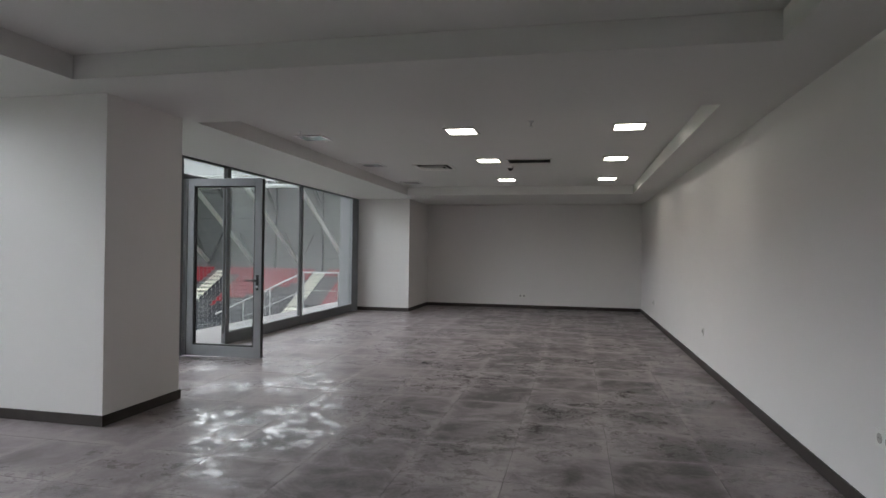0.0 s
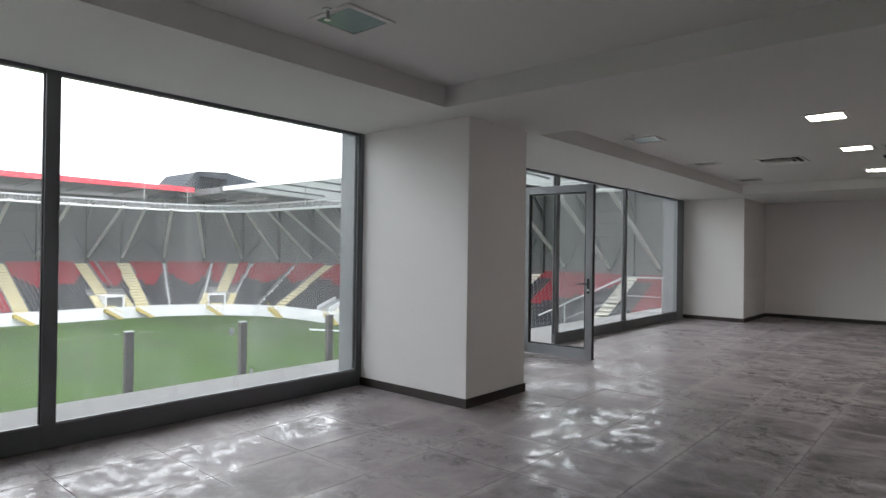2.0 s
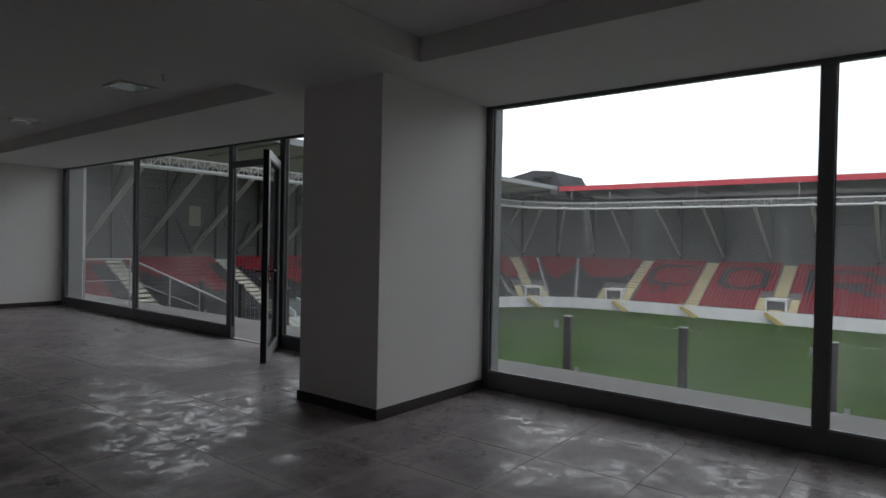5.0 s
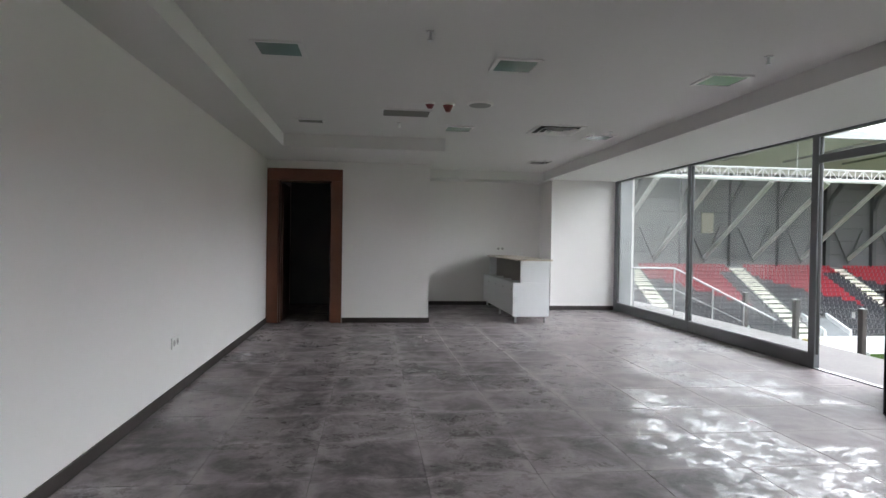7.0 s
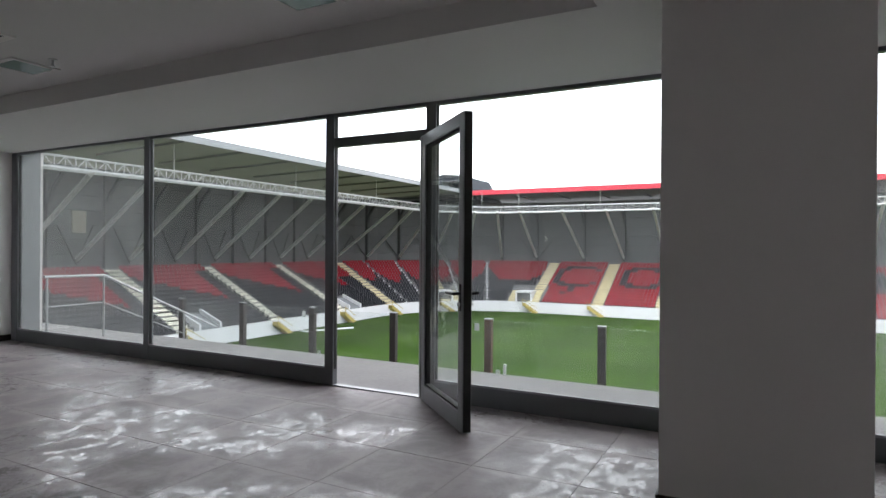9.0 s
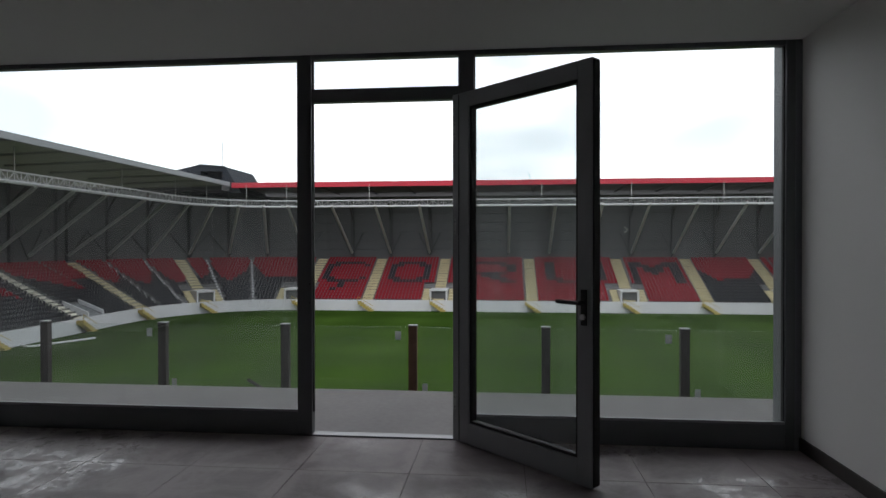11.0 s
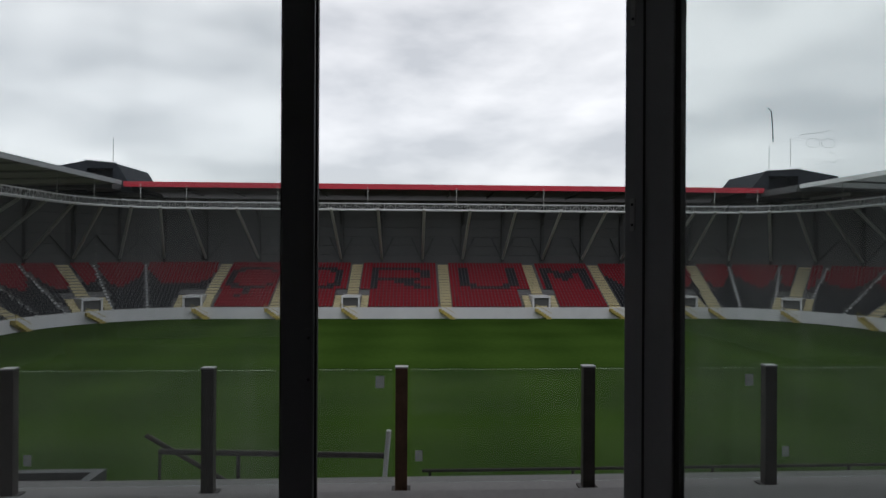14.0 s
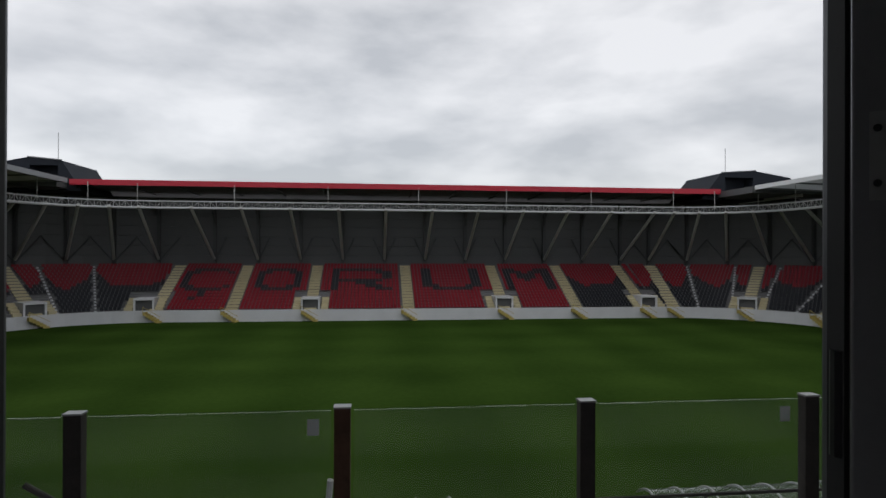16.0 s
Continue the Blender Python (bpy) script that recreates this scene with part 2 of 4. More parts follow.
# Door veneer colour, also put on the corridor walls as their shade.
M_WOOD_SHADE = node_mat("dark_veneer_and_shade", (0.05, 0.022, 0.014), 0.45, vary=0.3, scale=2.2, fine=26)
M_LAM = node_mat("white_laminate", (0.78, 0.79, 0.80), 0.32, vary=0.02, scale=1.2, fine=60, bump=0.0)
M_TOP = node_mat("beige_worktop", (0.50, 0.44, 0.36), 0.35, vary=0.12, scale=6, fine=80)
M_SHELF = node_mat("grey_shelf_board", (0.42, 0.40, 0.38), 0.5, vary=0.08)
M_CHROME = node_mat("brushed_steel", (0.62, 0.62, 0.62), 0.28, metal=1.0, vary=0.05)
M_WHITEPL = node_mat("white_plastic", (0.78, 0.77, 0.74), 0.35, vary=0.03)
M_BLACKPL = node_mat("black_plastic", (0.012, 0.012, 0.014), 0.4, vary=0.1)
M_REDPL = node_mat("red_plastic", (0.16, 0.008, 0.010), 0.3, vary=0.05)
M_GRILLE = node_mat("grey_grille", (0.22, 0.22, 0.205), 0.5, metal=0.2, vary=0.06)
M_DARK = node_mat("dark_duct", (0.02, 0.02, 0.02), 0.9, vary=0.2)
M_LAMPON = lamp_mat("lit_diffuser", (1.0, 0.95, 0.85), 8.5)
M_LAMPOFF = node_mat("unlit_glass_diffuser", (0.20, 0.28, 0.26), 0.08, vary=0.1)
M_CONC = node_mat("concrete", (0.35, 0.335, 0.332), 0.85, vary=0.22, scale=0.9, fine=24, bump=0.15)
M_CLAD = node_mat("facade_cladding", (0.20, 0.213, 0.226), 0.5, metal=0.1, vary=0.06, scale=0.5)
M_POST = node_mat("weathered_steel_post", (0.075, 0.066, 0.062), 0.6, metal=0.15, spec=0.3, vary=0.35, scale=6, fine=30)
M_RUST = node_mat("rusty_steel_post", (0.16, 0.088, 0.058), 0.65, metal=0.3, vary=0.5, scale=5, fine=30)
M_STEEL = node_mat("galvanised_steel", (0.42, 0.43, 0.43), 0.42, metal=0.6, vary=0.1)
M_GRASS = grass_mat()
M_TREAD = node_mat("terrace_concrete", (0.15, 0.15, 0.155), 0.9, vary=0.15, scale=0.3, fine=6)
M_SEATRED = node_mat("red_seat_plastic", (0.215, 0.007, 0.017), 0.5, spec=0.2, vary=0.14, scale=0.15, fine=3, bump=0)
M_SEATBLK = node_mat("black_seat_plastic", (0.014, 0.016, 0.021), 0.5, spec=0.2, vary=0.2, scale=0.15, fine=3, bump=0)
M_CREAM = node_mat("cream_step_paint", (0.50, 0.445, 0.28), 0.75, vary=0.12, scale=0.5, fine=5)
M_PALE = node_mat("pale_step_paint", (0.70, 0.69, 0.60), 0.75, vary=0.12, scale=0.5, fine=5)
M_YELLOW = node_mat("yellow_step_paint", (0.40, 0.32, 0.09), 0.6, vary=0.15, scale=1, fine=8)
M_WHITEW = node_mat("white_parapet_paint", (0.60, 0.61, 0.63), 0.75, vary=0.08, scale=0.4, fine=4)
M_SHEET = node_mat("grey_sheet_cladding", (0.08, 0.082, 0.086), 0.55, vary=0.12, scale=0.2, fine=2, per_piece=0.25)
M_ROOFU = node_mat("roof_underside", (0.085, 0.088, 0.09), 0.7, vary=0.15, scale=0.2, fine=3)
M_ROOFG = membrane_mat("olive_grey_roof_sheet", (0.21, 0.213, 0.185), (0.36, 0.38, 0.30), 0.3)
M_ROOFS = node_mat("grey_roof_edge", (0.21, 0.222, 0.235), 0.5, vary=0.08, scale=0.2)
M_ROOFR = node_mat("red_roof_edge", (0.46, 0.014, 0.035), 0.45, vary=0.06, scale=0.2)
M_ROOFW = node_mat("white_roof_membrane", (0.72, 0.73, 0.74), 0.6, vary=0.06, scale=0.2)
M_MEMB = membrane_mat("translucent_roof_membrane", (0.66, 0.67, 0.68), (0.62, 0.64, 0.64), 0.45)
M_NOTICE = node_mat("faded_beige_board", (0.33, 0.31, 0.25), 0.7, vary=0.1)
M_TRUSS = node_mat("pale_steel_truss", (0.50, 0.51, 0.52), 0.5, vary=0.08)
M_STRUT = node_mat("grey_steel_strut", (0.38, 0.38, 0.37), 0.5, vary=0.1)
M_COL = node_mat("dark_steel_column", (0.055, 0.057, 0.06), 0.6, vary=0.15)
M_POD = node_mat("dark_pod_cladding", (0.022, 0.026, 0.034), 0.7, spec=0.12, vary=0.12, scale=0.3)
M_CANOPY = glass_mat("canopy_panel", 0.14)
M_STICK = membrane_mat("paper_sticker", (0.66, 0.67, 0.67), (0.62, 0.63, 0.63), 0.5)


# ---- mesh building ----
class Shape:
    """Collects boxes, bars and sweeps into one mesh."""

    def __init__(self):
        self.v, self.f, self.m = [], [], []

    def quadbox(self, c, mat=0):
        b = len(self.v)
        self.v += c
        for f in ((0, 3, 2, 1), (4, 5, 6, 7), (0, 1, 5, 4), (1, 2, 6, 5), (2, 3, 7, 6), (3, 0, 4, 7)):
            self.f.append([b + k for k in f])
            self.m.append(mat)
        return self

    def box(self, x0, x1, y0, y1, z0, z1, mat=0):
        x0, x1 = min(x0, x1), max(x0, x1)
        y0, y1 = min(y0, y1), max(y0, y1)
        return self.quadbox([(x0, y0, z0), (x1, y0, z0), (x1, y1, z0), (x0, y1, z0), (x0, y0, z1), (x1, y0, z1), (x1, y1, z1), (x0, y1, z1)], mat)

    def bar(self, a, b, w, h=None, sides=0, mat=0):
        """A bar from a to b; sides 0: square section w x h, else a round one of radius w."""
        a, b = Vector(a), Vector(b)
        d = (b - a).normalized()
        up = Vector((0, 0, 1)) if abs(d.z) < 0.95 else Vector((1, 0, 0))
        r = d.cross(up).normalized()
        u = r.cross(d)
        if not sides:
            h = h or w
            o = [r * (-w / 2) + u * (-h / 2), r * (w / 2) + u * (-h / 2), r * (w / 2) + u * (h / 2), r * (-w / 2) + u * (h / 2)]
            return self.quadbox([tuple(a + k) for k in o] + [tuple(b + k) for k in o], mat)
        s = len(self.v)
        for p in (a, b):
            for k in range(sides):
                t = 2 * math.pi * k / sides
                self.v.append(tuple(p + w * (math.cos(t) * r + math.sin(t) * u)))
        for k in range(sides):
            k2 = (k + 1) % sides
            self.f.append([s + k, s + k2, s + sides + k2, s + sides + k])
        self.f += [[s + k for k in reversed(range(sides))], [s + sides + k for k in range(sides)]]
        self.m += [mat] * (sides + 2)
        return self

    def tube(self, pts, r, sides=8, mat=0):
        """One unbroken round tube along a line of points."""
        s = len(self.v)
        pts = [Vector(p) for p in pts]
        for k, p in enumerate(pts):
            d = (pts[min(k + 1, len(pts) - 1)] - pts[max(k - 1, 0)]).normalized()
            up = Vector((0, 0, 1)) if abs(d.z) < 0.95 else Vector((1, 0, 0))
            a = d.cross(up).normalized()
            u = a.cross(d)
            self.v += [tuple(p + r * (math.cos(2 * math.pi * q / sides) * a + math.sin(2 * math.pi * q / sides) * u)) for q in range(sides)]
        for k in range(len(pts) - 1):
            for q in range(sides):
                q2 = (q + 1) % sides
                self.f.append([s + k * sides + q, s + k * sides + q2, s + (k + 1) * sides + q2, s + (k + 1) * sides + q])
        e = s + (len(pts) - 1) * sides
        self.f += [[s + q for q in reversed(range(sides))], [e + q for q in range(sides)]]
        self.m += [mat] * ((len(pts) - 1) * sides + 2)
        return self

    def disc(self, x, y, z0, z1, r, sides=20, r1=None, mat=0):
        s = len(self.v)
        for z, q in ((z0, r), (z1, r if r1 is None else r1)):
            self.v += [(x + q * math.cos(2 * math.pi * k / sides), y + q * math.sin(2 * math.pi * k / sides), z) for k in range(sides)]
        for k in range(sides):
            k2 = (k + 1) % sides
            self.f.append([s + k, s + k2, s + sides + k2, s + sides + k])
        self.f += [[s + k for k in reversed(range(sides))], [s + sides + k for k in range(sides)]]
        self.m += [mat] * (sides + 2)
        return self

    def sweep(self, lines, mat=0, closed=False):
        """Faces between neighbouring point lines of equal length."""
        s, n = len(self.v), len(lines[0])
        for line in lines:
            self.v += [tuple(p) for p in line]
        rows = len(lines)
        for a in range(rows if closed else rows - 1):
            b = (a + 1) % rows
            for k in range(n - 1):
                self.f.append([s + a * n + k, s + a * n + k + 1, s + b * n + k + 1, s + b * n + k])
                self.m.append(mat)
        return self

    def mesh(self, name, mats, bevel=0.0):
        me = bpy.data.meshes.new(name)
        me.from_pydata(self.v, [], self.f)
        for k in mats if isinstance(mats, (list, tuple)) else [mats]:
            me.materials.append(k)
        me.polygons.foreach_set("material_index", self.m)
        if bevel:
            bm = bmesh.new()
            bm.from_mesh(me)
            bmesh.ops.recalc_face_normals(bm, faces=bm.faces)
            bmesh.ops.bevel(bm, geom=bm.edges[:], offset=bevel, segments=2, profile=0.6, affect="EDGES", clamp_overlap=True)
            bm.to_mesh(me)
            bm.free()
        me.update()
        return me


def part(name, shape, material, parent=None, label="", bevel=0.0, category="", group="", kind=""):
    """Links a shape as one mesh object, under a thing or a part where one is given."""
    ob = new(name, shape.mesh(name, material, bevel))
    if parent:
        ob.parent = parent
    return tagged(ob, label, category, group, kind)


def thing(name, label, category, group="", at=(0, 0, 0)):
    ob = new(name)
    ob.location = at
    ob.empty_display_size = 0.2
    return tagged(ob, label, category, group)


def B(*a):
    return Shape().box(*a)

# ---- the room: plan numbers in metres ----
XE, XC = 0.90, -3.69                   # east wall, column faces
YN, YS, YD, XP = 15.87, -10.88, -8.46, -1.42   # north wall, alcove wall, door wall, partition end
ZL, ZR = 2.315, 2.47                   # lowered ceiling, recessed ceiling
COLS = ((-2.287, -1.484), (5.83, 6.66))  # the two columns along the windows
S = "structure"

part("wall_east", B(XE, XE + 0.2, YD - 9.0, YN + 0.2, -0.3, 3.0), M_WALL, kind=S, label="white painted plaster wall")
part("wall_north", B(-5.3, XE, YN, YN + 0.2, -0.3, 3.0), M_WALL, kind=S, label="white painted plaster end wall")
part("wall_pier_north", B(-5.3, -3.83, 14.25, YN, -0.3, 3.0), M_WALL, kind=S, label="white painted wall pier beside the window")
part("wall_pier_south", B(-5.3, -3.76, YS, -10.13, -0.3, 3.0), M_WALL, kind=S, label="white painted wall pier beside the window")
part("wall_south", B(-5.3, XP, YS - 0.2, YS, -0.3, 3.0), M_WALL, kind=S, label="white painted alcove wall")
part("wall_partition", B(XP, XP + 0.15, YS, YD - 0.15, -0.3, 3.0), M_WALL, kind=S, label="white painted partition beside the alcove")
wd = Shape().box(XP, 0.0 - 0.02, YD - 0.15, YD, -0.3, 3.0).box(0.74, XE, YD - 0.15, YD, -0.3, 3.0).box(-0.02, 0.74, YD - 0.15, YD, 2.04, 3.0)
part("wall_door", wd, M_WALL, kind=S, label="white painted wall with a doorway")
# corridor behind the doorway; dark wall colour stands in for its lack of light
part("wall_corridor_west", B(-0.42, -0.32, YD - 9.0, YD - 0.15, -0.3, 3.0), M_WOOD_SHADE, kind=S, label="corridor wall coloured dark to stand in for missing light")
part("wall_corridor_end", B(-0.42, XE + 0.2, YD - 9.1, YD - 9.0, -0.3, 3.0), M_WOOD_SHADE, kind=S, label="corridor end wall coloured dark to stand in for missing light")
part("ceiling_corridor", B(-0.42, XE, YD - 9.0, YD - 0.15, 2.4, 2.6), M_CEIL, kind=S, label="unlit corridor ceiling")
part("floor_corridor", B(-0.42, XE, YD - 9.0, YD - 0.15, -0.2, -0.006), M_GROUT, kind=S, label="unlit corridor floor")

# columns with their outer cladding
for y0, y1 in COLS:
    part("wall_column", B(-4.93, XC, y0, y1, -0.2, 2.6), M_WALL, kind=S, label="white painted square column between the windows", bevel=0.004)
for y0, y1 in ((-2.38, -1.45), (5.74, 6.75), (13.84, 16.1), (-11.1, -9.96)):
    part("facade_pier", B(-5.21, -4.933, y0 + 0.06, y1 - 0.06, -0.3, 3.3), M_CLAD, kind=S, label="pale grey clad facade pier")
part("facade_head", B(-5.2, -4.933, -11.1, 16.1, 2.36, 4.2), M_CLAD, kind=S, label="pale grey clad facade above the windows")

# ceiling: lowered margins round three recessed fields, one mesh
c = Shape()
c.box(-4.93, XE, YS, YN, ZR, ZR + 0.25)
c.box(-4.93, -3.66, YS, YN, ZL, ZR - 0.001)
c.box(0.49, XE, YS, YN, ZL, ZR - 0.001)
c.box(-3.66, 0.49, 13.45, YN, ZL, ZR - 0.001)
c.box(-3.66, 0.49, 5.50, 6.82, ZL, ZR - 0.001)
c.box(-3.66, 0.49, -2.57, -1.14, ZL, ZR - 0.001)
c.box(XP - 0.05, 0.49, YS, -7.1, ZL, ZR - 0.001)
c.box(-3.66, XP - 0.05, YS, -10.35, ZL, ZR - 0.001)
part("ceiling", c, M_CEIL, kind=S, label="white plasterboard ceiling with recessed fields")

# skirting
sk = 0.012
def skirt(x0, x1, y0, y1):
    part("baseboard", B(x0, x1, y0, y1, 0.001, 0.075), M_BASE, kind=S, label="dark stone skirting strip", bevel=0.002)
skirt(XE - sk, XE, YD, YN)
skirt(-3.83, XE - sk, YN - sk, YN)
skirt(-3.83, -3.83 + sk, 14.25 - sk, YN - sk)
skirt(-4.93, -3.83, 14.25 - sk, 14.25)
skirt(-4.93, -3.76, -10.13, -10.13 + sk)
skirt(-3.76, -3.76 + sk, YS + sk, -10.13 + sk)
skirt(-3.76, XP, YS, YS + sk)
skirt(XP - sk, XP, YS + sk, YD + sk)
skirt(XP, -0.165, YD, YD + sk)
for y0, y1 in COLS:
    skirt(XC, XC + sk, y0 - sk, y1 + sk)
    skirt(-4.93, XC, y0 - sk, y0)
    skirt(-4.93, XC, y1, y1 + sk)


# ---- glazing ----
def glazing(name, y0, y1, mullions, door=None):
    """One window bay: kick panel, head, mullions, panes; door = (y_low, y_high) leaves an opening with a transom light."""
    w = new(name)
    tagged(w, "floor-length grey aluminium window with dusty panes", "window", kind=S)
    xi, xo = -4.935, -4.995
    edges = [(y0, y0 + 0.06)] + [(m - 0.04, m + 0.04) for m in sorted(mullions)] + [(y1 - 0.06, y1)]
    if door:
        edges += [(door[0] - 0.09, door[0]), (door[1], door[1] + 0.09)]
    edges.sort()
    for a, b in edges:
        part("mullion", B(xo, xi, a, b, 0.0, 2.345), M_FRAME, w, bevel=0.004)
        part("gasket", Shape().box(-4.978, -4.952, a - 0.006, a, 0.14, 2.30).box(-4.978, -4.952, b, b + 0.006, 0.14, 2.30), M_GASKET, w)
    for (_, a), (b, _) in zip(edges, edges[1:]):
        if b - a < 0.05:
            continue
        part("window_head", B(xo + 0.003, xi - 0.003, a, b, 2.29, 2.345), M_FRAME, w, bevel=0.003)
        if door and abs(a - door[0]) < 0.01:
            part("transom", B(xo + 0.003, xi - 0.003, a, b, 2.03, 2.11), M_FRAME, w, bevel=0.004)
            part("threshold", B(-5.0, -4.93, a, b, -0.04, 0.008), M_LEAF, w, bevel=0.002)
            low = 2.11
        else:
            part("kick_panel", B(xo + 0.003, xi - 0.003, a, b, 0.0, 0.14), M_FRAME, w, bevel=0.004)
            part("glazing_bead", B(xi - 0.02, xi - 0.004, a, b, 0.1405, 0.156), M_LEAF, w, bevel=0.002)
            low = 0.14
        pane = part("pane", B(-4.970, -4.962, a, b, low, 2.295), M_PANE2 if -7.6 < a < -2.4 else M_PANE, w)
        pane.visible_shadow = False
    return w


w1 = glazing("window_1", -10.06, -2.31, (-7.57,), door=(-5.12, -4.22))
part("chevron_mark", Shape().tube([(-4.9595, -3.256, 1.268), (-4.9595, -3.235, 1.250), (-4.9595, -3.256, 1.232)], 0.002, 5), M_WHITEPL, w1, "small white chevron mark on the glass")
XM = -4.9605
part("ink_mark", Shape().tube([(XM, -3.812, 1.588), (XM, -3.803, 1.580), (XM, -3.799, 1.54), (XM, -3.797, 1.491)], 0.0016, 5), M_BLACKPL, w1, "thin black ink mark on the glass")
finger = Shape()
for cy in (-3.676, -3.630):
    finger.tube([(XM, cy + 0.021 * math.cos(k * math.pi / 6), 1.489 + 0.014 * math.sin(k * math.pi / 6)) for k in range(13)], 0.0005, 4)
finger.tube([(XM, -3.627, 1.463), (XM, -3.610, 1.458), (XM, -3.601, 1.442), (XM, -3.610, 1.432), (XM, -3.640, 1.438), (XM, -3.654, 1.425), (XM, -3.671, 1.428)], 0.0005, 4)
finger.tube([(XM, -3.744, 1.42), (XM, -3.745, 1.503)], 0.0006, 4).tube([(XM, -3.715, 1.513), (XM, -3.66, 1.519), (XM, -3.623, 1.527)], 0.0005, 4)
part("pencil_scribble", finger, M_STEEL, w1, "faint grey pencil scribble on the glass")
sp = part("strike_plate", B(-4.9348, -4.9325, -5.142, -5.124, 0.785, 0.95), M_FRAME, w1, "worn grey strike plate")
for z in (0.81, 0.925):
    part("screw", Shape().bar((-4.9325, -5.133, z), (-4.9315, -5.133, z), 0.004, sides=8), M_BLACKPL, sp)
glazing("window_2", -1.49, 5.83, (0.90, 3.312))
glazing("window_3", 6.64, 14.25, (11.58,), door=(8.44, 9.34))


def glass_door(name, hinge, angle, label):
    """A glazed leaf, built along its own x from the hinge, turned by angle about z."""
    W, H, HS = 0.98, 2.045, 0.135
    d = new(name)
    tagged(d, label, "door", kind=S)
    f = Shape().box(0, HS, -0.03, 0.03, 0.012, H).box(W - 0.085, W, -0.03, 0.03, 0.012, H)
    f.box(HS, W - 0.085, -0.03, 0.03, H - 0.085, H).box(HS, W - 0.085, -0.03, 0.03, 0.012, 0.135)
    part("leaf_frame", f, M_LEAF, d, "silver grey aluminium door frame", bevel=0.003)
    g = Shape()
    for x0, x1, z0, z1 in ((HS, HS + 0.015, 0.135, H - 0.085), (W - 0.10, W - 0.085, 0.135, H - 0.085), (HS + 0.015, W - 0.10, 0.135, 0.15), (HS + 0.015, W - 0.10, H - 0.10, H - 0.085)):
        g.box(x0, x1, -0.02, 0.02, z0, z1)
    part("gasket", g, M_GASKET, d)
    pane = part("pane", B(HS + 0.005, W - 0.09, -0.005, 0.005, 0.14, H - 0.09), M_DPANE, d)
    pane.visible_shadow = False
    part("edge_seal", B(W, W + 0.006, -0.024, 0.024, 0.02, H - 0.01), M_GASKET, d)
    # Raised dark strip stands in for a shaded groove in the stile.
    part("groove_shade_strip", B(0.052, 0.058, -0.0325, -0.03, 0.02, H - 0.01), M_GASKET, d)
    for z in (0.24, 1.27, 1.84):
        hp = part("hinge_plate", B(0.016, 0.030, -0.034, -0.03, z - 0.045, z + 0.045), M_STEEL, d, "bare steel hinge plate")
        for q in (-0.028, 0.028):
            part("screw", Shape().bar((0.023, -0.034, z + q), (0.023, -0.0355, z + q), 0.004, sides=8), M_BLACKPL, hp)
    for z in (0.22, 1.0, 1.88):
        part("hinge", Shape().disc(-0.012, 0.036, z - 0.06, z + 0.06, 0.012, 12), M_BLACKPL, d)
    for s in (-1, 1):
        h = part("door_handle", Shape().box(W - 0.06, W - 0.03, s * 0.03, s * 0.038, 0.78, 0.95).bar((W - 0.045, s * 0.036, 0.89), (W - 0.045, s * 0.08, 0.89), 0.011, sides=10)
                 .bar((W - 0.035, s * 0.08, 0.89), (W - 0.17, s * 0.08, 0.89), 0.011, sides=10), M_BLACKPL, d, "black lever handle")
        part("lock_cylinder", Shape().bar((W - 0.045, s * 0.036, 0.82), (W - 0.045, s * 0.05, 0.82), 0.014, sides=12), M_CHROME, h)
    d.matrix_basis = pose(*hinge, 0, 0, angle)
    return d


glass_door("door_1", (-4.93, -4.235, 0), 46.6, "glazed aluminium balcony door standing wide open")
glass_door("door_2", (-4.93, 8.46, 0), 1.5, "glazed aluminium balcony door standing open into the room")


# ---- the timber doorway ----
fr = thing("door_frame", "red-brown stained wooden door frame round a dark doorway", "door frame")
part("jamb", B(0.735, 0.895, YD - 0.13, YD + 0.03, 0.001, 2.03), M_WOOD, fr, bevel=0.004)
part("jamb", B(-0.16, -0.005, YD - 0.13, YD + 0.03, 0.001, 2.03), M_WOOD, fr, bevel=0.004)
part("head", B(-0.16, 0.895, YD - 0.13, YD + 0.032, 2.03, 2.2), M_WOOD, fr, bevel=0.004)
part("stop", Shape().box(0.715, 0.735, YD - 0.10, YD - 0.03, 0.001, 2.03).box(-0.005, 0.015, YD - 0.10, YD - 0.03, 0.001, 2.03).box(0.015, 0.715, YD - 0.10, YD - 0.03, 2.01, 2.03), M_WOOD_SHADE, fr)
lf = new("door_3")
tagged(lf, "dark veneered wooden door leaf opened into the corridor", "door", kind=S)
part("leaf", B(0.69, 0.732, YD - 0.86, YD - 0.14, 0.01, 2.0), M_WOOD_SHADE, lf, bevel=0.003)
part("door_handle", Shape().bar((0.69, YD - 0.80, 1.02), (0.64, YD - 0.80, 1.02), 0.01, sides=10).bar((0.64, YD - 0.80, 1.02), (0.64, YD - 0.68, 1.02), 0.01, sides=10), M_CHROME, lf, "steel lever handle")


# ---- the counter cabinet in the alcove ----
cab = thing("counter_cabinet", "white laminate counter with open cubbies and beige top on metal feet", "cabinet")
cy0, cy1 = -10.75, -8.39
part("end_panel", Shape().box(-3.22, -2.665, cy1 - 0.02, cy1, 0.10, 0.60).box(-3.22, -2.775, cy1 - 0.02, cy1, 0.601, 0.925), M_LAM, cab, bevel=0.002)
part("end_panel", Shape().box(-3.22, -2.665, cy0, cy0 + 0.02, 0.10, 0.60).box(-3.22, -2.775, cy0, cy0 + 0.02, 0.601, 0.925), M_LAM, cab, bevel=0.002)
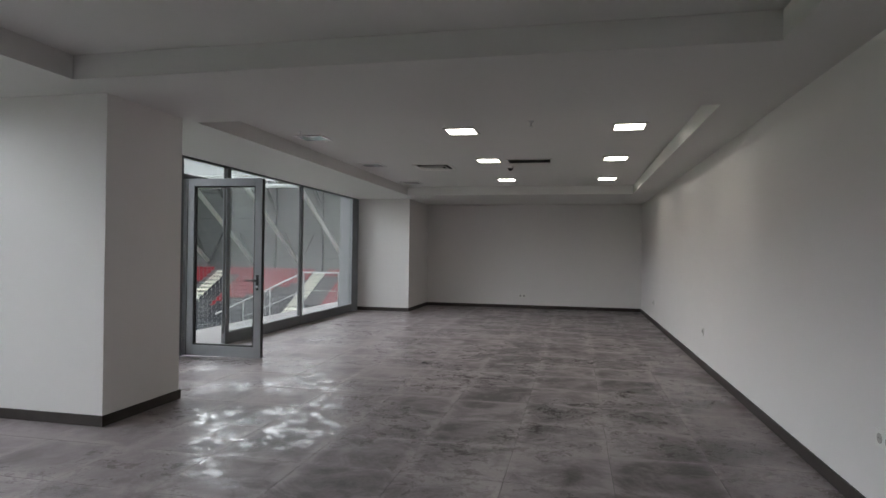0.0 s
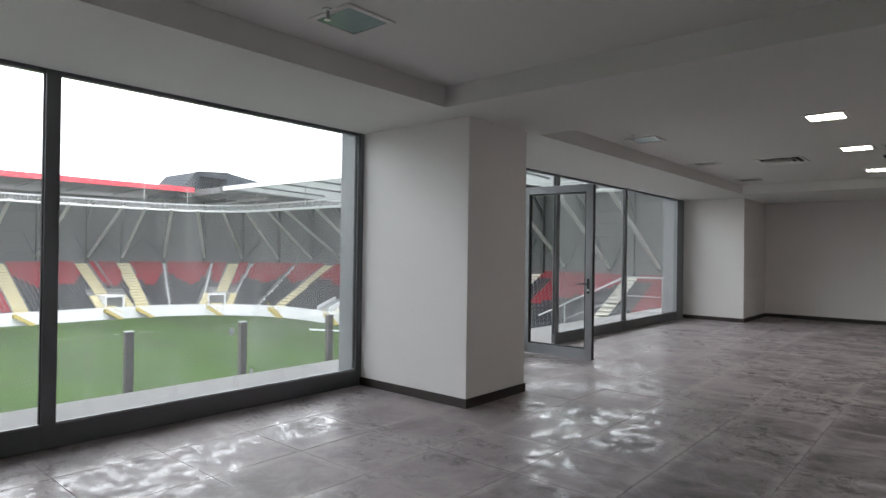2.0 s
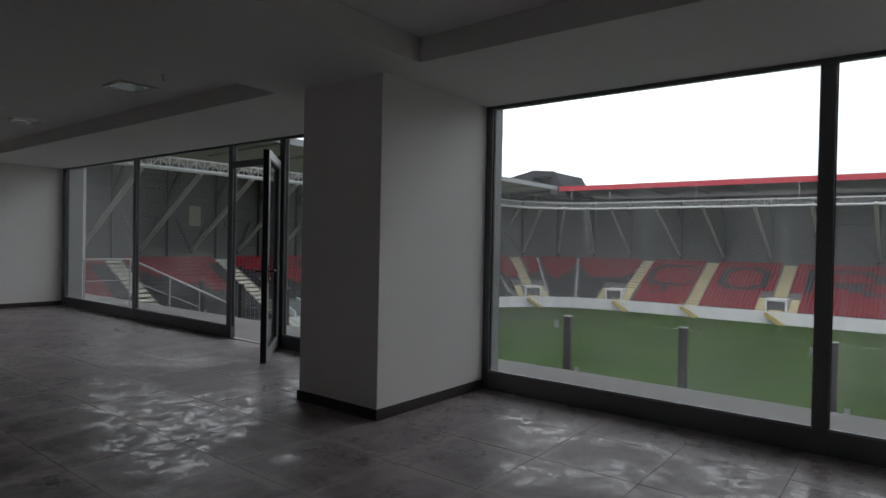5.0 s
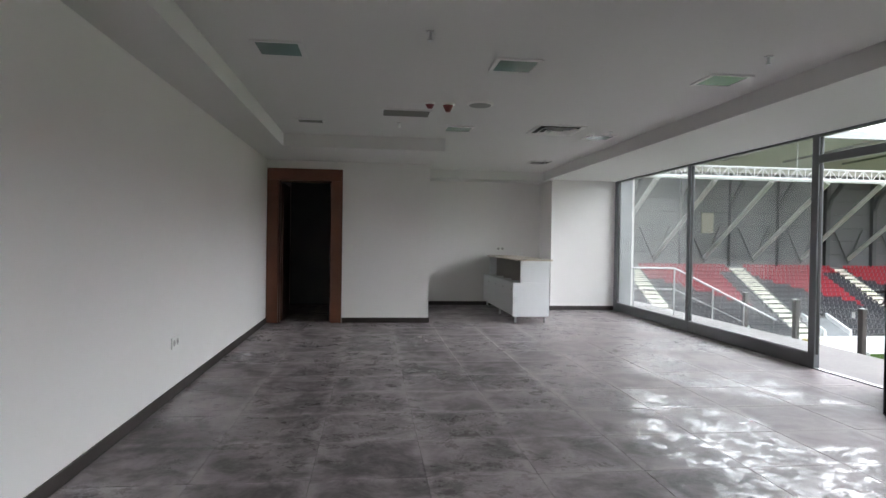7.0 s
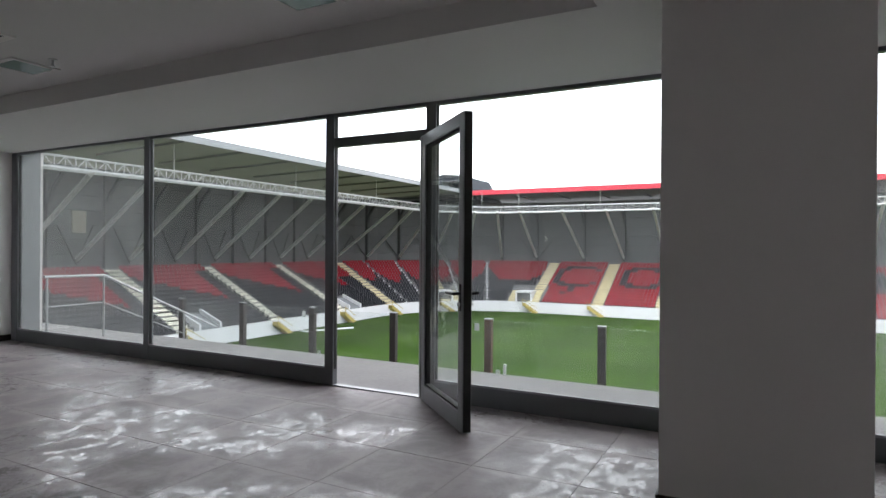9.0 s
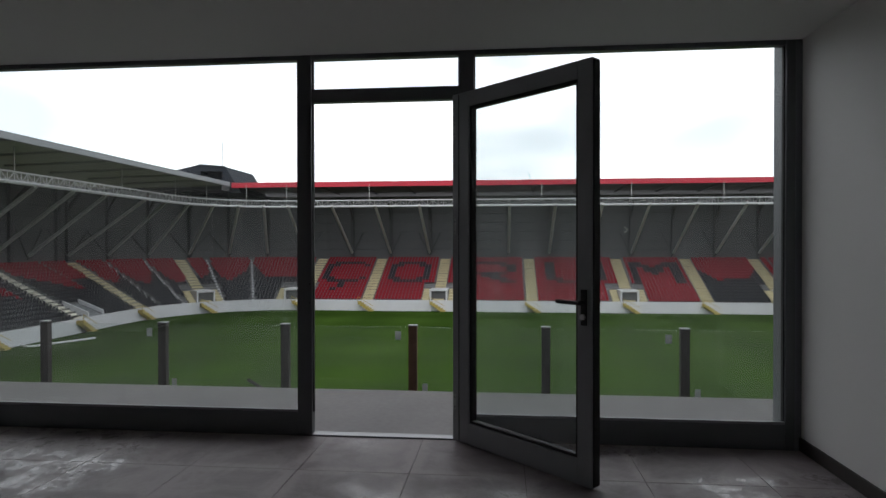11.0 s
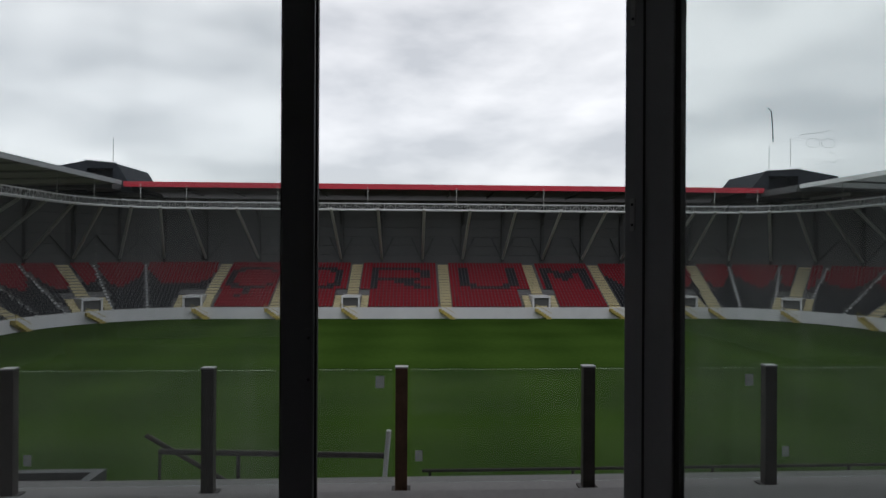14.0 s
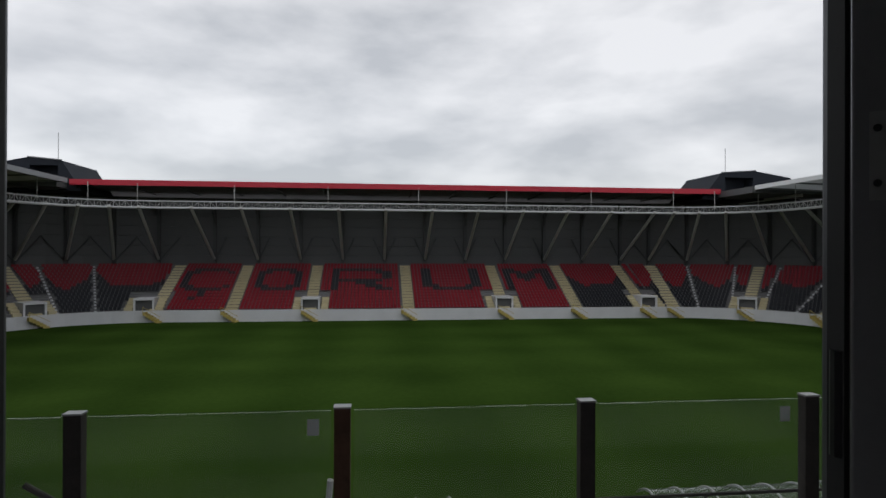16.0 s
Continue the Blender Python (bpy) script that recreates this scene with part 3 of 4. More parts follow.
part("back_panel", B(-3.218, -3.20, cy0 + 0.02, cy1 - 0.02, 0.10, 0.925), M_LAM, cab)
part("bottom_board", B(-3.2, -2.69, cy0 + 0.02, cy1 - 0.02, 0.10, 0.12), M_LAM, cab)
part("middle_board", B(-3.2, -2.667, cy0 + 0.021, cy1 - 0.021, 0.58, 0.60), M_LAM, cab)
part("cubby_back", B(-3.02, -3.0, cy0 + 0.021, cy1 - 0.021, 0.601, 0.925), M_SHELF, cab)
for k in range(5):
    y = cy0 + 0.02 + (cy1 - cy0 - 0.04) * k / 4
    if 0 < k < 4:
        part("divider", B(-3.0, -2.785, y - 0.009, y + 0.009, 0.601, 0.925), M_SHELF, cab)
for k in range(4):
    a = cy0 + 0.02 + (cy1 - cy0 - 0.04) * k / 4
    b = a + (cy1 - cy0 - 0.04) / 4
    dr = part("cabinet_door", B(-2.686, -2.668, a + 0.003, b - 0.003, 0.115, 0.575), M_LAM, cab, bevel=0.0015)
    part("door_knob", Shape().bar((-2.668, b - 0.06, 0.5), (-2.65, b - 0.06, 0.5), 0.01, sides=10), M_CHROME, dr)
part("worktop", B(-3.26, -2.735, cy0, cy1 + 0.02, 0.925, 0.95), M_TOP, cab, "beige laminate worktop", bevel=0.003)
for x in (-3.17, -2.73):
    for y in (cy1 - 0.08, (cy0 + cy1) / 2, cy0 + 0.08):
        part("foot", Shape().disc(x, y, 0.0, 0.10, 0.018, 14), M_CHROME, cab, "round metal foot")


# ---- sockets and switches ----
def socket(pos, normal, n=1, label="white plastic wall socket", kindname="socket", cat="socket"):
    """A flush wall plate: normal is 'x' (faces -x) or 'y+' / 'y-'."""
    t = thing(kindname, label, cat, "wall plates")
    p = Shape().box(-0.042 * n, 0.042 * n, -0.009, 0, -0.042, 0.042)
    part("plate", p, M_WHITEPL, t, bevel=0.002)
    for k in range(n):
        cx = (k - (n - 1) / 2) * 0.08
        if kindname == "socket":
            part("insert", Shape().bar((cx, -0.0095, 0), (cx, -0.0115, 0), 0.024, sides=18), M_SHELF, t)
            part("pin_hole", Shape().bar((cx - 0.009, -0.0116, 0), (cx - 0.009, -0.0122, 0), 0.003, sides=8).bar((cx + 0.009, -0.0116, 0), (cx + 0.009, -0.0122, 0), 0.003, sides=8), M_BLACKPL, t)
        else:
            part("rocker", B(cx - 0.025, cx + 0.025, -0.013, -0.0092, -0.028, 0.028), M_WHITEPL, t, bevel=0.0015)
    t.matrix_basis = pose(*pos, 0, 0, {"x": -90, "y-": 0, "y+": 180}[normal])
    return t


socket((XE, 9.42, 0.40), "x", 1)
socket((XE, 5.365, 0.407), "x", 2, "white plastic double wall socket above the skirting")
socket((XE, 13.8, 0.37), "x", 1)
socket((XE, -4.42, 0.405), "x", 2, "white plastic double wall socket above the skirting")
socket((-1.64, YN, 0.28), "y-", 2, "white plastic double wall socket above the skirting")
socket((-3.0, YS, 1.07), "y+", 2, "white plastic double wall socket above the counter")
socket((-0.27, YD, 1.09), "y+", 1, "white plastic light switch beside the doorway", "light_switch", "switch")


# ---- ceiling fittings ----
def downlight(x, y, lit):
    t = thing("ceiling_light", "square recessed ceiling light, " + ("glowing warm white" if lit else "switched off, greenish glass"), "ceiling light",
              "lit ceiling lights" if lit else "unlit ceiling lights", (x, y, ZR))
    r, q = 0.165, 0.135
    f = Shape().box(-r, r, -r, -q, -0.012, -0.0005).box(-r, r, q, r, -0.012, -0.0005).box(-r, -q, -q, q, -0.012, -0.0005).box(q, r, -q, q, -0.012, -0.0005)
    part("frame", f, M_CEIL, t, bevel=0.002)
    part("diffuser", B(-q, q, -q, q, -0.009, -0.003), M_LAMPON if lit else M_LAMPOFF, t)
    return t


for x in (-1.64, -0.01):
    for y in (8.25, 10.23, 12.4):
        downlight(x, y, True)
for x, y in ((-3.31, 8.38), (-3.35, 10.48), (-3.36, 12.66), (-3.2, 4.19), (0.05, -3.75), (-1.575, -3.87), (-3.21, -3.98), (-3.25, -6.6), (-3.2, -9.0), (-1.53, -6.38)):
    downlight(x, y, False)


def grille(name, x, y, w, d, slats, label):
    t = thing(name, label, "air vent", at=(x, y, ZR))
    e = 0.025
    part("frame", Shape().box(-w, w, -d, -d + e, -0.012, -0.0005).box(-w, w, d - e, d, -0.012, -0.0005).box(-w, -w + e, -d + e, d - e, -0.012, -0.0005).box(w - e, w, -d + e, d - e, -0.012, -0.0005), M_CEIL, t, bevel=0.002)
    part("backing", B(-w + e, w - e, -d + e, d - e, -0.002, -0.0007), M_DARK, t)
    for k in range(slats):
        yy = -d + e + (2 * d - 2 * e) * (k + 0.5) / slats
        part("slat", Shape().quadbox([(-w + e, yy - 0.008, -0.011), (w - e, yy - 0.008, -0.011), (w - e, yy - 0.006, -0.011), (-w + e, yy - 0.006, -0.011),
                                      (-w + e, yy + 0.004, -0.003), (w - e, yy + 0.004, -0.003), (w - e, yy + 0.006, -0.003), (-w + e, yy + 0.006, -0.003)]), M_GRILLE, t)
    return t


grille("air_grille", -0.90, -5.64, 0.25, 0.17, 9, "grey slatted air grille set in the ceiling")
grille("air_grille", -1.11, 10.34, 0.30, 0.17, 9, "grey slatted air grille set in the ceiling")
grille("small_air_grille", 0.085, -6.23, 0.15, 0.10, 5, "small grey slatted ceiling vent")


def diffuser(x, y):
    """A square supply diffuser with nested sloping cones."""
    t = thing("air_diffuser", "white square air diffuser with dark gaps in the ceiling", "air vent", at=(x, y, ZR))
    part("backing", B(-0.24, 0.24, -0.24, 0.24, -0.002, -0.0006), M_DARK, t)
    for k, r in enumerate((0.27, 0.20, 0.135, 0.07)):
        ring = Shape()
        hi, lo = r - 0.045, r
        pts = lambda q, z: [(-q, -q, z), (q, -q, z), (q, q, z), (-q, q, z), (-q, -q, z)]
        ring.sweep([pts(lo, -0.03 if k else -0.012), pts(hi, -0.006), pts(hi, -0.004), pts(lo, -0.026 if k else -0.0005)], closed=True)
        part("cone", ring, M_WHITEPL, t)
    return t


diffuser(-2.61, -6.24)
diffuser(-2.50, 10.77)


def speaker(x, y, r, z, label="round white ceiling loudspeaker with a mesh front"):
    t = thing("ceiling_speaker", label, "speaker", "ceiling loudspeakers", (x, y, z))
    part("rim", Shape().disc(0, 0, -0.014, -0.0005, r - 0.012, 28, r), M_WHITEPL, t)
    part("mesh_front", Shape().disc(0, 0, -0.018, -0.0142, r - 0.03, 28), M_GRILLE, t)


speaker(-1.55, -5.13, 0.13, ZR)


def sprinkler(x, y, z=None):
    z = ZR if z is None else z
    t = thing("sprinkler", "small metal sprinkler head hanging from the ceiling", "sprinkler", "ceiling sprinklers", (x, y, z))
    part("rosette", Shape().disc(0, 0, -0.008, -0.0005, 0.03, 16), M_CHROME, t)
    part("stem", Shape().disc(0, 0, -0.05, -0.0082, 0.009, 10), M_CHROME, t)
    part("deflector", Shape().disc(0, 0, -0.056, -0.0502, 0.018, 14), M_CHROME, t)


for x, y in ((-0.91, -3.27), (-3.18, -3.38), (-3.25, -6.24), (-0.86, -6.18), (-3.22, -8.75), (-0.92, 7.90), (-3.3, 8.05), (-3.19, 4.02)):
    sprinkler(x, y)


def detector(x, y, z, dark=False, red=False):
    t = thing("smoke_detector", "black dome ceiling camera" if dark else "small round red detector on a white ceiling base" if red else "small round white smoke detector on the ceiling", "camera" if dark else "smoke detector", at=(x, y, z))
    part("base", Shape().disc(0, 0, -0.02, -0.0005, 0.045, 20, 0.05), M_WHITEPL, t)
    part("head", Shape().disc(0, 0, -0.055, -0.0202, 0.02, 20, 0.042), M_BLACKPL if dark else M_REDPL if red else M_WHITEPL, t)


detector(-1.09, -5.16, ZR, red=True)
detector(-1.42, 10.9, ZR, True)
detector(-1.49, -8.8, ZR)
al = thing("alarm_sounder", "red fire alarm sounder on a white ceiling base", "alarm", at=(-1.26, -5.18, ZR))
part("base", Shape().disc(0, 0, -0.016, -0.0005, 0.06, 24), M_WHITEPL, al)
part("sounder", Shape().disc(0, 0, -0.075, -0.0162, 0.022, 24, 0.05), M_REDPL, al, "red plastic sounder")


# ---- balcony and terrace outside the windows ----
ZB, ZT, ZP = -0.05, -0.62, -9.35       # balcony, lower terrace, pitch
part("pavement_balcony", B(-6.33, -5.0, -24, 28, -0.45, ZB), M_CONC, kind=S, label="weathered concrete balcony floor", bevel=0.01)
part("pavement_terrace", B(-8.05, -6.2, -24, 28, -1.2, ZT), M_CONC, kind=S, label="weathered concrete terrace below the balcony", bevel=0.01)
part("wall_under_building", B(-8.0, -5.6, -24, 28, ZP - 0.1, -1.19), M_CONC, kind=S, label="concrete stand front below the terrace")
part("wall_building_body", Shape().box(-5.6, 1.1, -24, 28, ZP - 0.1, -0.46).box(-5.3, 1.1, -24, -11.1, -0.46, 4.2).box(-5.3, 1.1, 16.1, 28, -0.46, 4.2), M_CLAD, kind=S, label="pale clad body of the main stand")

# Unseen roof and its back wall, added to cut high sky light outside and indoors.
part("roof_unseen_sky_block", Shape().quadbox([(-14.0, -58, 10.4), (3.0, -58, 10.9), (3.0, 62, 10.9), (-14.0, 62, 10.4), (-14.0, -58, 10.9), (3.0, -58, 11.4), (3.0, 62, 11.4), (-14.0, 62, 10.9)]), M_ROOFU, kind=S, label="unseen roof added over the main stand to block high sky light")
part("wall_unseen_roof_support", B(1.1, 1.4, -58, 62, ZP - 0.1, 10.84), M_CLAD, kind=S, label="unseen wall added behind the main stand to carry the roof")

PX = -7.76
rail = thing("balustrade", "glass balustrade with dark steel posts along the terrace edge", "balustrade")
POST = Shape().box(-0.035, 0.035, -0.045, 0.045, 0.012, 0.915).mesh("post", M_POST, 0.004)
RUSTY = Shape().box(-0.035, 0.035, -0.045, 0.045, 0.012, 0.915).mesh("post", M_RUST, 0.004)
CAP = Shape().box(-0.038, 0.038, -0.048, 0.048, 0.9155, 0.925).mesh("cap", M_STEEL)
FOOT = Shape().box(-0.07, 0.07, -0.07, 0.07, 0.0, 0.012).mesh("base_plate", M_POST)
SCREEN = Shape().box(-0.006, 0.006, -0.64, 0.64, 0.06, 0.90).mesh("glass_panel", M_RAILGLASS)
STICKS = [Shape().box(0.0062, 0.0075, 0.51, 0.575, 0.765, 0.855).mesh("sticker", M_STICK), Shape().box(0.0062, 0.0075, -0.60, -0.545, 0.22, 0.30).mesh("sticker", M_STICK)]
for k in range(-4, 13):
    y = -4.918 + 1.405 * k
    po = new("post", RUSTY if k == 0 else POST)
    po.parent, po.location = rail, (PX, y, ZT)
    if k == 0:
        tagged(po, "rust-stained steel post")
    for nm, me in (("cap", CAP), ("base_plate", FOOT)):
        new(nm, me).parent = po
    gp = new("glass_panel", SCREEN)
    gp.parent, gp.location, gp.visible_shadow = rail, (PX, y + 0.7025, ZT), False
    for q, me in enumerate(STICKS):
        if (k + 1 - q) % 2 == 0:
            new("sticker", me).parent = gp


def stair_rail(s, y):
    """The steel handrail at a balcony end, level and then falling with the stair."""
    t = thing("stair_handrail", "brushed steel handrail falling along the balcony stair", "handrail", "stair handrails")
    yy = lambda d: y + s * d
    part("top_rail", Shape().tube([(-5.06, yy(0), 0.79), (-5.92, yy(-0.16), 0.78), (-7.45, yy(-0.46), 0.12), (-8.2, yy(-0.6), -0.2)], 0.018, 10), M_STEEL, t)
    part("mid_rail", Shape().tube([(-5.06, yy(0), 0.42), (-5.92, yy(-0.16), 0.41), (-7.45, yy(-0.46), -0.22)], 0.008, 8), M_STEEL, t)
    for x, d, z0, z1 in ((-5.92, -0.16, ZB, 0.78), (-7.45, -0.46, ZT, 0.12), (-6.75, -0.32, ZT, 0.42), (-5.1, -0.01, ZB, 0.79)):
        part("baluster", Shape().bar((x, yy(d), z0), (x, yy(d), z1), 0.014, sides=10), M_STEEL, t)


stair_rail(1, -9.65)
stair_rail(-1, 13.6)

# guard rail at the stair head below the terrace
gr = thing("guard_rail", "grey steel pipe guard rail below the balustrade", "guard rail")
part("top_rail", Shape().tube([(-9.45, -7.35, -1.5), (-9.45, -7.35, -0.86), (-9.25, -5.1, -0.86), (-9.25, -5.1, -1.5)], 0.03, 10), M_POST, gr)
part("mid_rail", Shape().tube([(-9.44, -7.33, -1.2), (-9.26, -5.12, -1.2)], 0.02, 8), M_POST, gr)
part("slanted_brace", Shape().tube([(-9.6, -7.55, -0.74), (-9.5, -6.6, -1.25)], 0.025, 8), M_POST, gr)
for y in (-6.55, -5.85):
    part("baluster", Shape().bar((-9.35, y, -1.5), (-9.35, y, -0.86), 0.02, sides=8), M_POST, gr)
part("bright_tube", Shape().bar((-8.6, -5.04, -0.42), (-8.75, -5.12, -1.35), 0.022, sides=10), M_LAM, gr, "bright bare steel tube")
part("pavement_lower_landing", B(-9.8, -8.0, -24, 28, -1.9, -1.5), M_CONC, kind=S, label="concrete landing below the terrace")

part("pavement_lower_tier", B(-12.6, -9.8, -24, 28, -3.4, -2.6), M_CONC, kind=S, label="concrete tier below the landing")
lr = thing("tier_rail", "thin dark steel rail along the lower concrete tier", "guard rail")
part("top_rail", Shape().tube([(-11.0, -4.7, -1.65), (-11.0, 8.5, -1.65)], 0.022, 8), M_POST, lr)
for k in range(8):
    part("post", Shape().bar((-11.0, -4.6 + 1.85 * k, -2.6), (-11.0, -4.6 + 1.85 * k, -1.66), 0.02, sides=8), M_POST, lr)

# team shelters by the pitch
def shelter(y0, y1):
    t = thing("team_shelter", "low team shelter with a curved translucent roof", "shelter", "team shelters")
    n = 8
    arc = [(-25.9 + 2.1 * k / n, -8.1 + 0.75 * math.sin(math.pi * (0.15 + 0.75 * k / n))) for k in range(n + 1)]
    part("roof_panel", Shape().sweep([[(x, y0, z) for x, z in arc], [(x, y1, z) for x, z in arc]]), M_CANOPY, t, "milky curved roof panel")
    m = max(2, round((y1 - y0) / 1.15))
    for k in range(m + 1):
        y = y0 + (y1 - y0) * k / m
        part("rib", Shape().tube([(x, y, z + 0.02) for x, z in arc], 0.04, 6), M_STEEL, t)
        part("leg", Shape().bar((-23.8, y, ZP), (-23.8, y, arc[-1][1]), 0.05, sides=6), M_STEEL, t)


shelter(-13.7, -2.1)
shelter(5.0, 13.0)
bx = thing("flat_canopy", "flat dark-framed canopy with a white top", "canopy")
part("frame", Shape().box(-15.9, -15.7, -14.5, -11.0, -3.65, -3.3).box(-13.8, -13.6, -14.5, -11.0, -3.65, -3.3).box(-15.7, -13.8, -11.2, -11.0, -3.65, -3.3), M_COL, bx)
part("top_sheet", B(-15.7, -13.8, -14.5, -11.2, -3.55, -3.45), M_CONC, bx)
part("leg", Shape().bar((-14.0, -11.4, ZP), (-14.0, -11.4, -3.5), 0.08, sides=8), M_COL, bx)
part("leg", Shape().bar((-14.0, -14.2, ZP), (-14.0, -14.2, -3.5), 0.08, sides=8), M_COL, bx)
for y in (-1.6, 0.4, 1.9, 4.6, 7.9):
    bo = thing("bollard", "short dark steel post by the pitch", "post", "pitch side posts", (-22.5, y, ZP))
    part("shaft", Shape().disc(0, 0, 0, 2.1, 0.07, 10), M_COL, bo)
    part("cap", Shape().disc(0, 0, 2.1005, 2.16, 0.09, 10), M_STEEL, bo)

# ---- pitch ----
part("ground", B(-420, 220, -420, 420, ZP - 0.6, ZP - 0.02), M_CONC, kind=S, label="open ground round the stadium")
part("ground_pitch", B(-97, -9, -55, 59, ZP - 0.3, ZP), M_GRASS, kind=S, label="mown green football pitch grass")
for pts in ([(-66.4, 51.5), (-60.0, 55.0), (-59.0, 53.2)], [(-65.0, -49.3), (-59.0, -52.3), (-60.0, -54.2)]):
    g = thing("goal_frame", "white tubular goal frame lying flat on the grass", "goal frame", "goal frames")
    for (ax, ay), (bx2, by2) in zip(pts, pts[1:]):
        part("tube", Shape().bar((ax, ay, ZP + 0.10), (bx2, by2, ZP + 0.10), 0.10, sides=8), M_LAM, g)

# ---- grandstand round three sides ----
ROWS, TREAD, RISE, Z0 = 16, 0.80, 0.40, -7.75
XF, YA, YB, RC, XS = -96.0, -36.0, 40.0, 18.0, -12.0
ARC = RC * math.pi / 2
L1 = XS - (XF + RC)
L3 = YB - YA


def along(s, off):
    """Point and outward direction at length s of the front line, moved out by off."""
    if s < L1:
        return Vector((XS - s, YA - RC - off, 0)), Vector((0, -1, 0))
    s -= L1
    if s < ARC:
        a = s / RC
        d = Vector((-math.sin(a), -math.cos(a), 0))
        return Vector((XF + RC, YA, 0)) + d * (RC + off), d
    s -= ARC
    if s < L3:
        return Vector((XF - off, YA + s, 0)), Vector((-1, 0, 0))
    s -= L3
    if s < ARC:
        a = s / RC
        d = Vector((-math.cos(a), math.sin(a), 0))
        return Vector((XF + RC, YB, 0)) + d * (RC + off), d
    s -= ARC
    return Vector((XF + RC + s, YB + RC + off, 0)), Vector((0, 1, 0))


LALL = 2 * L1 + 2 * ARC + L3
STATIONS = sorted({*(L1 * k / 6 for k in range(7)), *(L1 + ARC * k / 10 for k in range(11)), *(L1 + ARC + L3 * k / 6 for k in range(7)),
                   *(L1 + ARC + L3 + ARC * k / 10 for k in range(11)), *(L1 + 2 * ARC + L3 + L1 * k / 6 for k in range(7))})
far_s = lambda y: L1 + ARC + (y - YA)
SN = L1 + ARC + L3
AISLES = [XS - x for x in (-17.5, -30.5, -43.5, -56.5, -69.5)] + [L1 + ARC * f for f in (0.12, 0.235, 0.365, 0.485, 0.575, 0.73)] + [far_s(y) for y in (-36.2, -25.5, -14.1, 0.6, 15.4, 27.0, 38.2)]
AISLES += [SN + ARC * f for f in (0.095, 0.226, 0.387, 0.463, 0.53, 0.70, 0.84)] + [SN + ARC + (x - (XF + RC)) for x in (-69.5, -56.5, -43.5, -30.5, -17.5)]
NARROW = [L1 + ARC * f for f in (0.235, 0.365, 0.575, 0.73)] + [SN + ARC * f for f in (0.226, 0.387, 0.53, 0.70)]
BROAD = [SN + ARC * 0.095, SN + ARC * 0.84]
DOORS = [far_s(y) for y in (-37.7, -14.1, 15.4, 38.8)] + [L1 + ARC * 0.485, SN + ARC * 0.463]
RAMPS = [XS - x for x in (-46.4, -72.2)] + [SN + ARC + (x - (XF + RC)) for x in (-72.2, -46.4)]
AISLES.sort()

stand = thing("grandstand", "U-shaped concrete grandstand with white parapet and grey back wall", "grandstand")
prof = []
for i in range(ROWS):
    prof += [(i * TREAD + 0.25, Z0 + i * RISE), ((i + 1) * TREAD + 0.25, Z0 + i * RISE)]
prof.append((ROWS * TREAD + 0.25, Z0 + ROWS * RISE))
prof.append((ROWS * TREAD + 1.2, Z0 + ROWS * RISE))
line = lambda off, z: [along(s, off)[0] + Vector((0, 0, z)) for s in STATIONS]
part("terrace_steps", Shape().sweep([line(o, z) for o, z in prof]), M_TREAD, stand, "bare concrete terrace steps")
part("front_parapet", Shape().sweep([line(o, z) for o, z in ((0, ZP), (0, Z0 + 0.12), (0.25, Z0 + 0.12), (0.25, Z0 - 0.05))]), M_WHITEW, stand, "white painted parapet wall")
OB = ROWS * TREAD + 1.0
for k in range(7):
    z0, z1 = Z0 + ROWS * RISE + 1.6 * k, Z0 + ROWS * RISE + 1.6 * (k + 1) - 0.05
    part("wall_cladding_band", Shape().sweep([line(o, z) for o, z in ((OB + 0.06, z0 - 0.05), (OB, z0), (OB, z1), (OB + 0.06, z1 + 0.01))]), M_SHEET, stand)

# seats: red and black plastic shells, coloured in letters and waves
GLYPH = {"C": "0111110/1100001/1000000/1000000/1000000/1100001/0111110/0001000/0010000",
         "O": "0111110/1100011/1000001/1000001/1000001/1100011/0111110",
         "R": "1111110/1000011/1000001/1111110/1001100/1000110/1000011",
         "U": "1000001/1000001/1000001/1000001/1000001/1100011/0111110",
         "M": "1100011/1110111/1011101/1001001/1000001/1000001/1000001"}
WORD = [("C", -36.2, -25.5), ("O", -25.5, -14.1), ("R", -14.1, 0.6), ("U", 0.6, 15.4), ("M", 15.4, 27.0)]


def seat_black(s, i):
    y = s - L1 - ARC + YA
    for ch, a, b in WORD:
        if a <= y <= b:
            rows = GLYPH[ch].split("/")
            u = (y - a) / (b - a)
            col = math.floor((u - 0.17) / 0.66 * 7)
            r = math.floor((13.6 - i) / 8.6 * 7)
            return 0 <= r < len(rows) and 0 <= col < 7 and rows[r][col] == "1"
    right = next((a for a in AISLES if a > s), LALL)
    left = max((a for a in AISLES if a <= s), default=0.0)
    u = (s - left) / (right - left)
    if s > SN + ARC:
        u = 1 - u
    if L1 < s < SN + ARC:
        down = 0.20 + 0.36 * math.sin(math.pi * u) ** 0.7 + 0.05 * math.sin(s * 1.3)
    else:
        down = 0.20 + 0.45 * u / 0.78 if u < 0.78 else 0.18
    return i < ROWS * (1 - down)


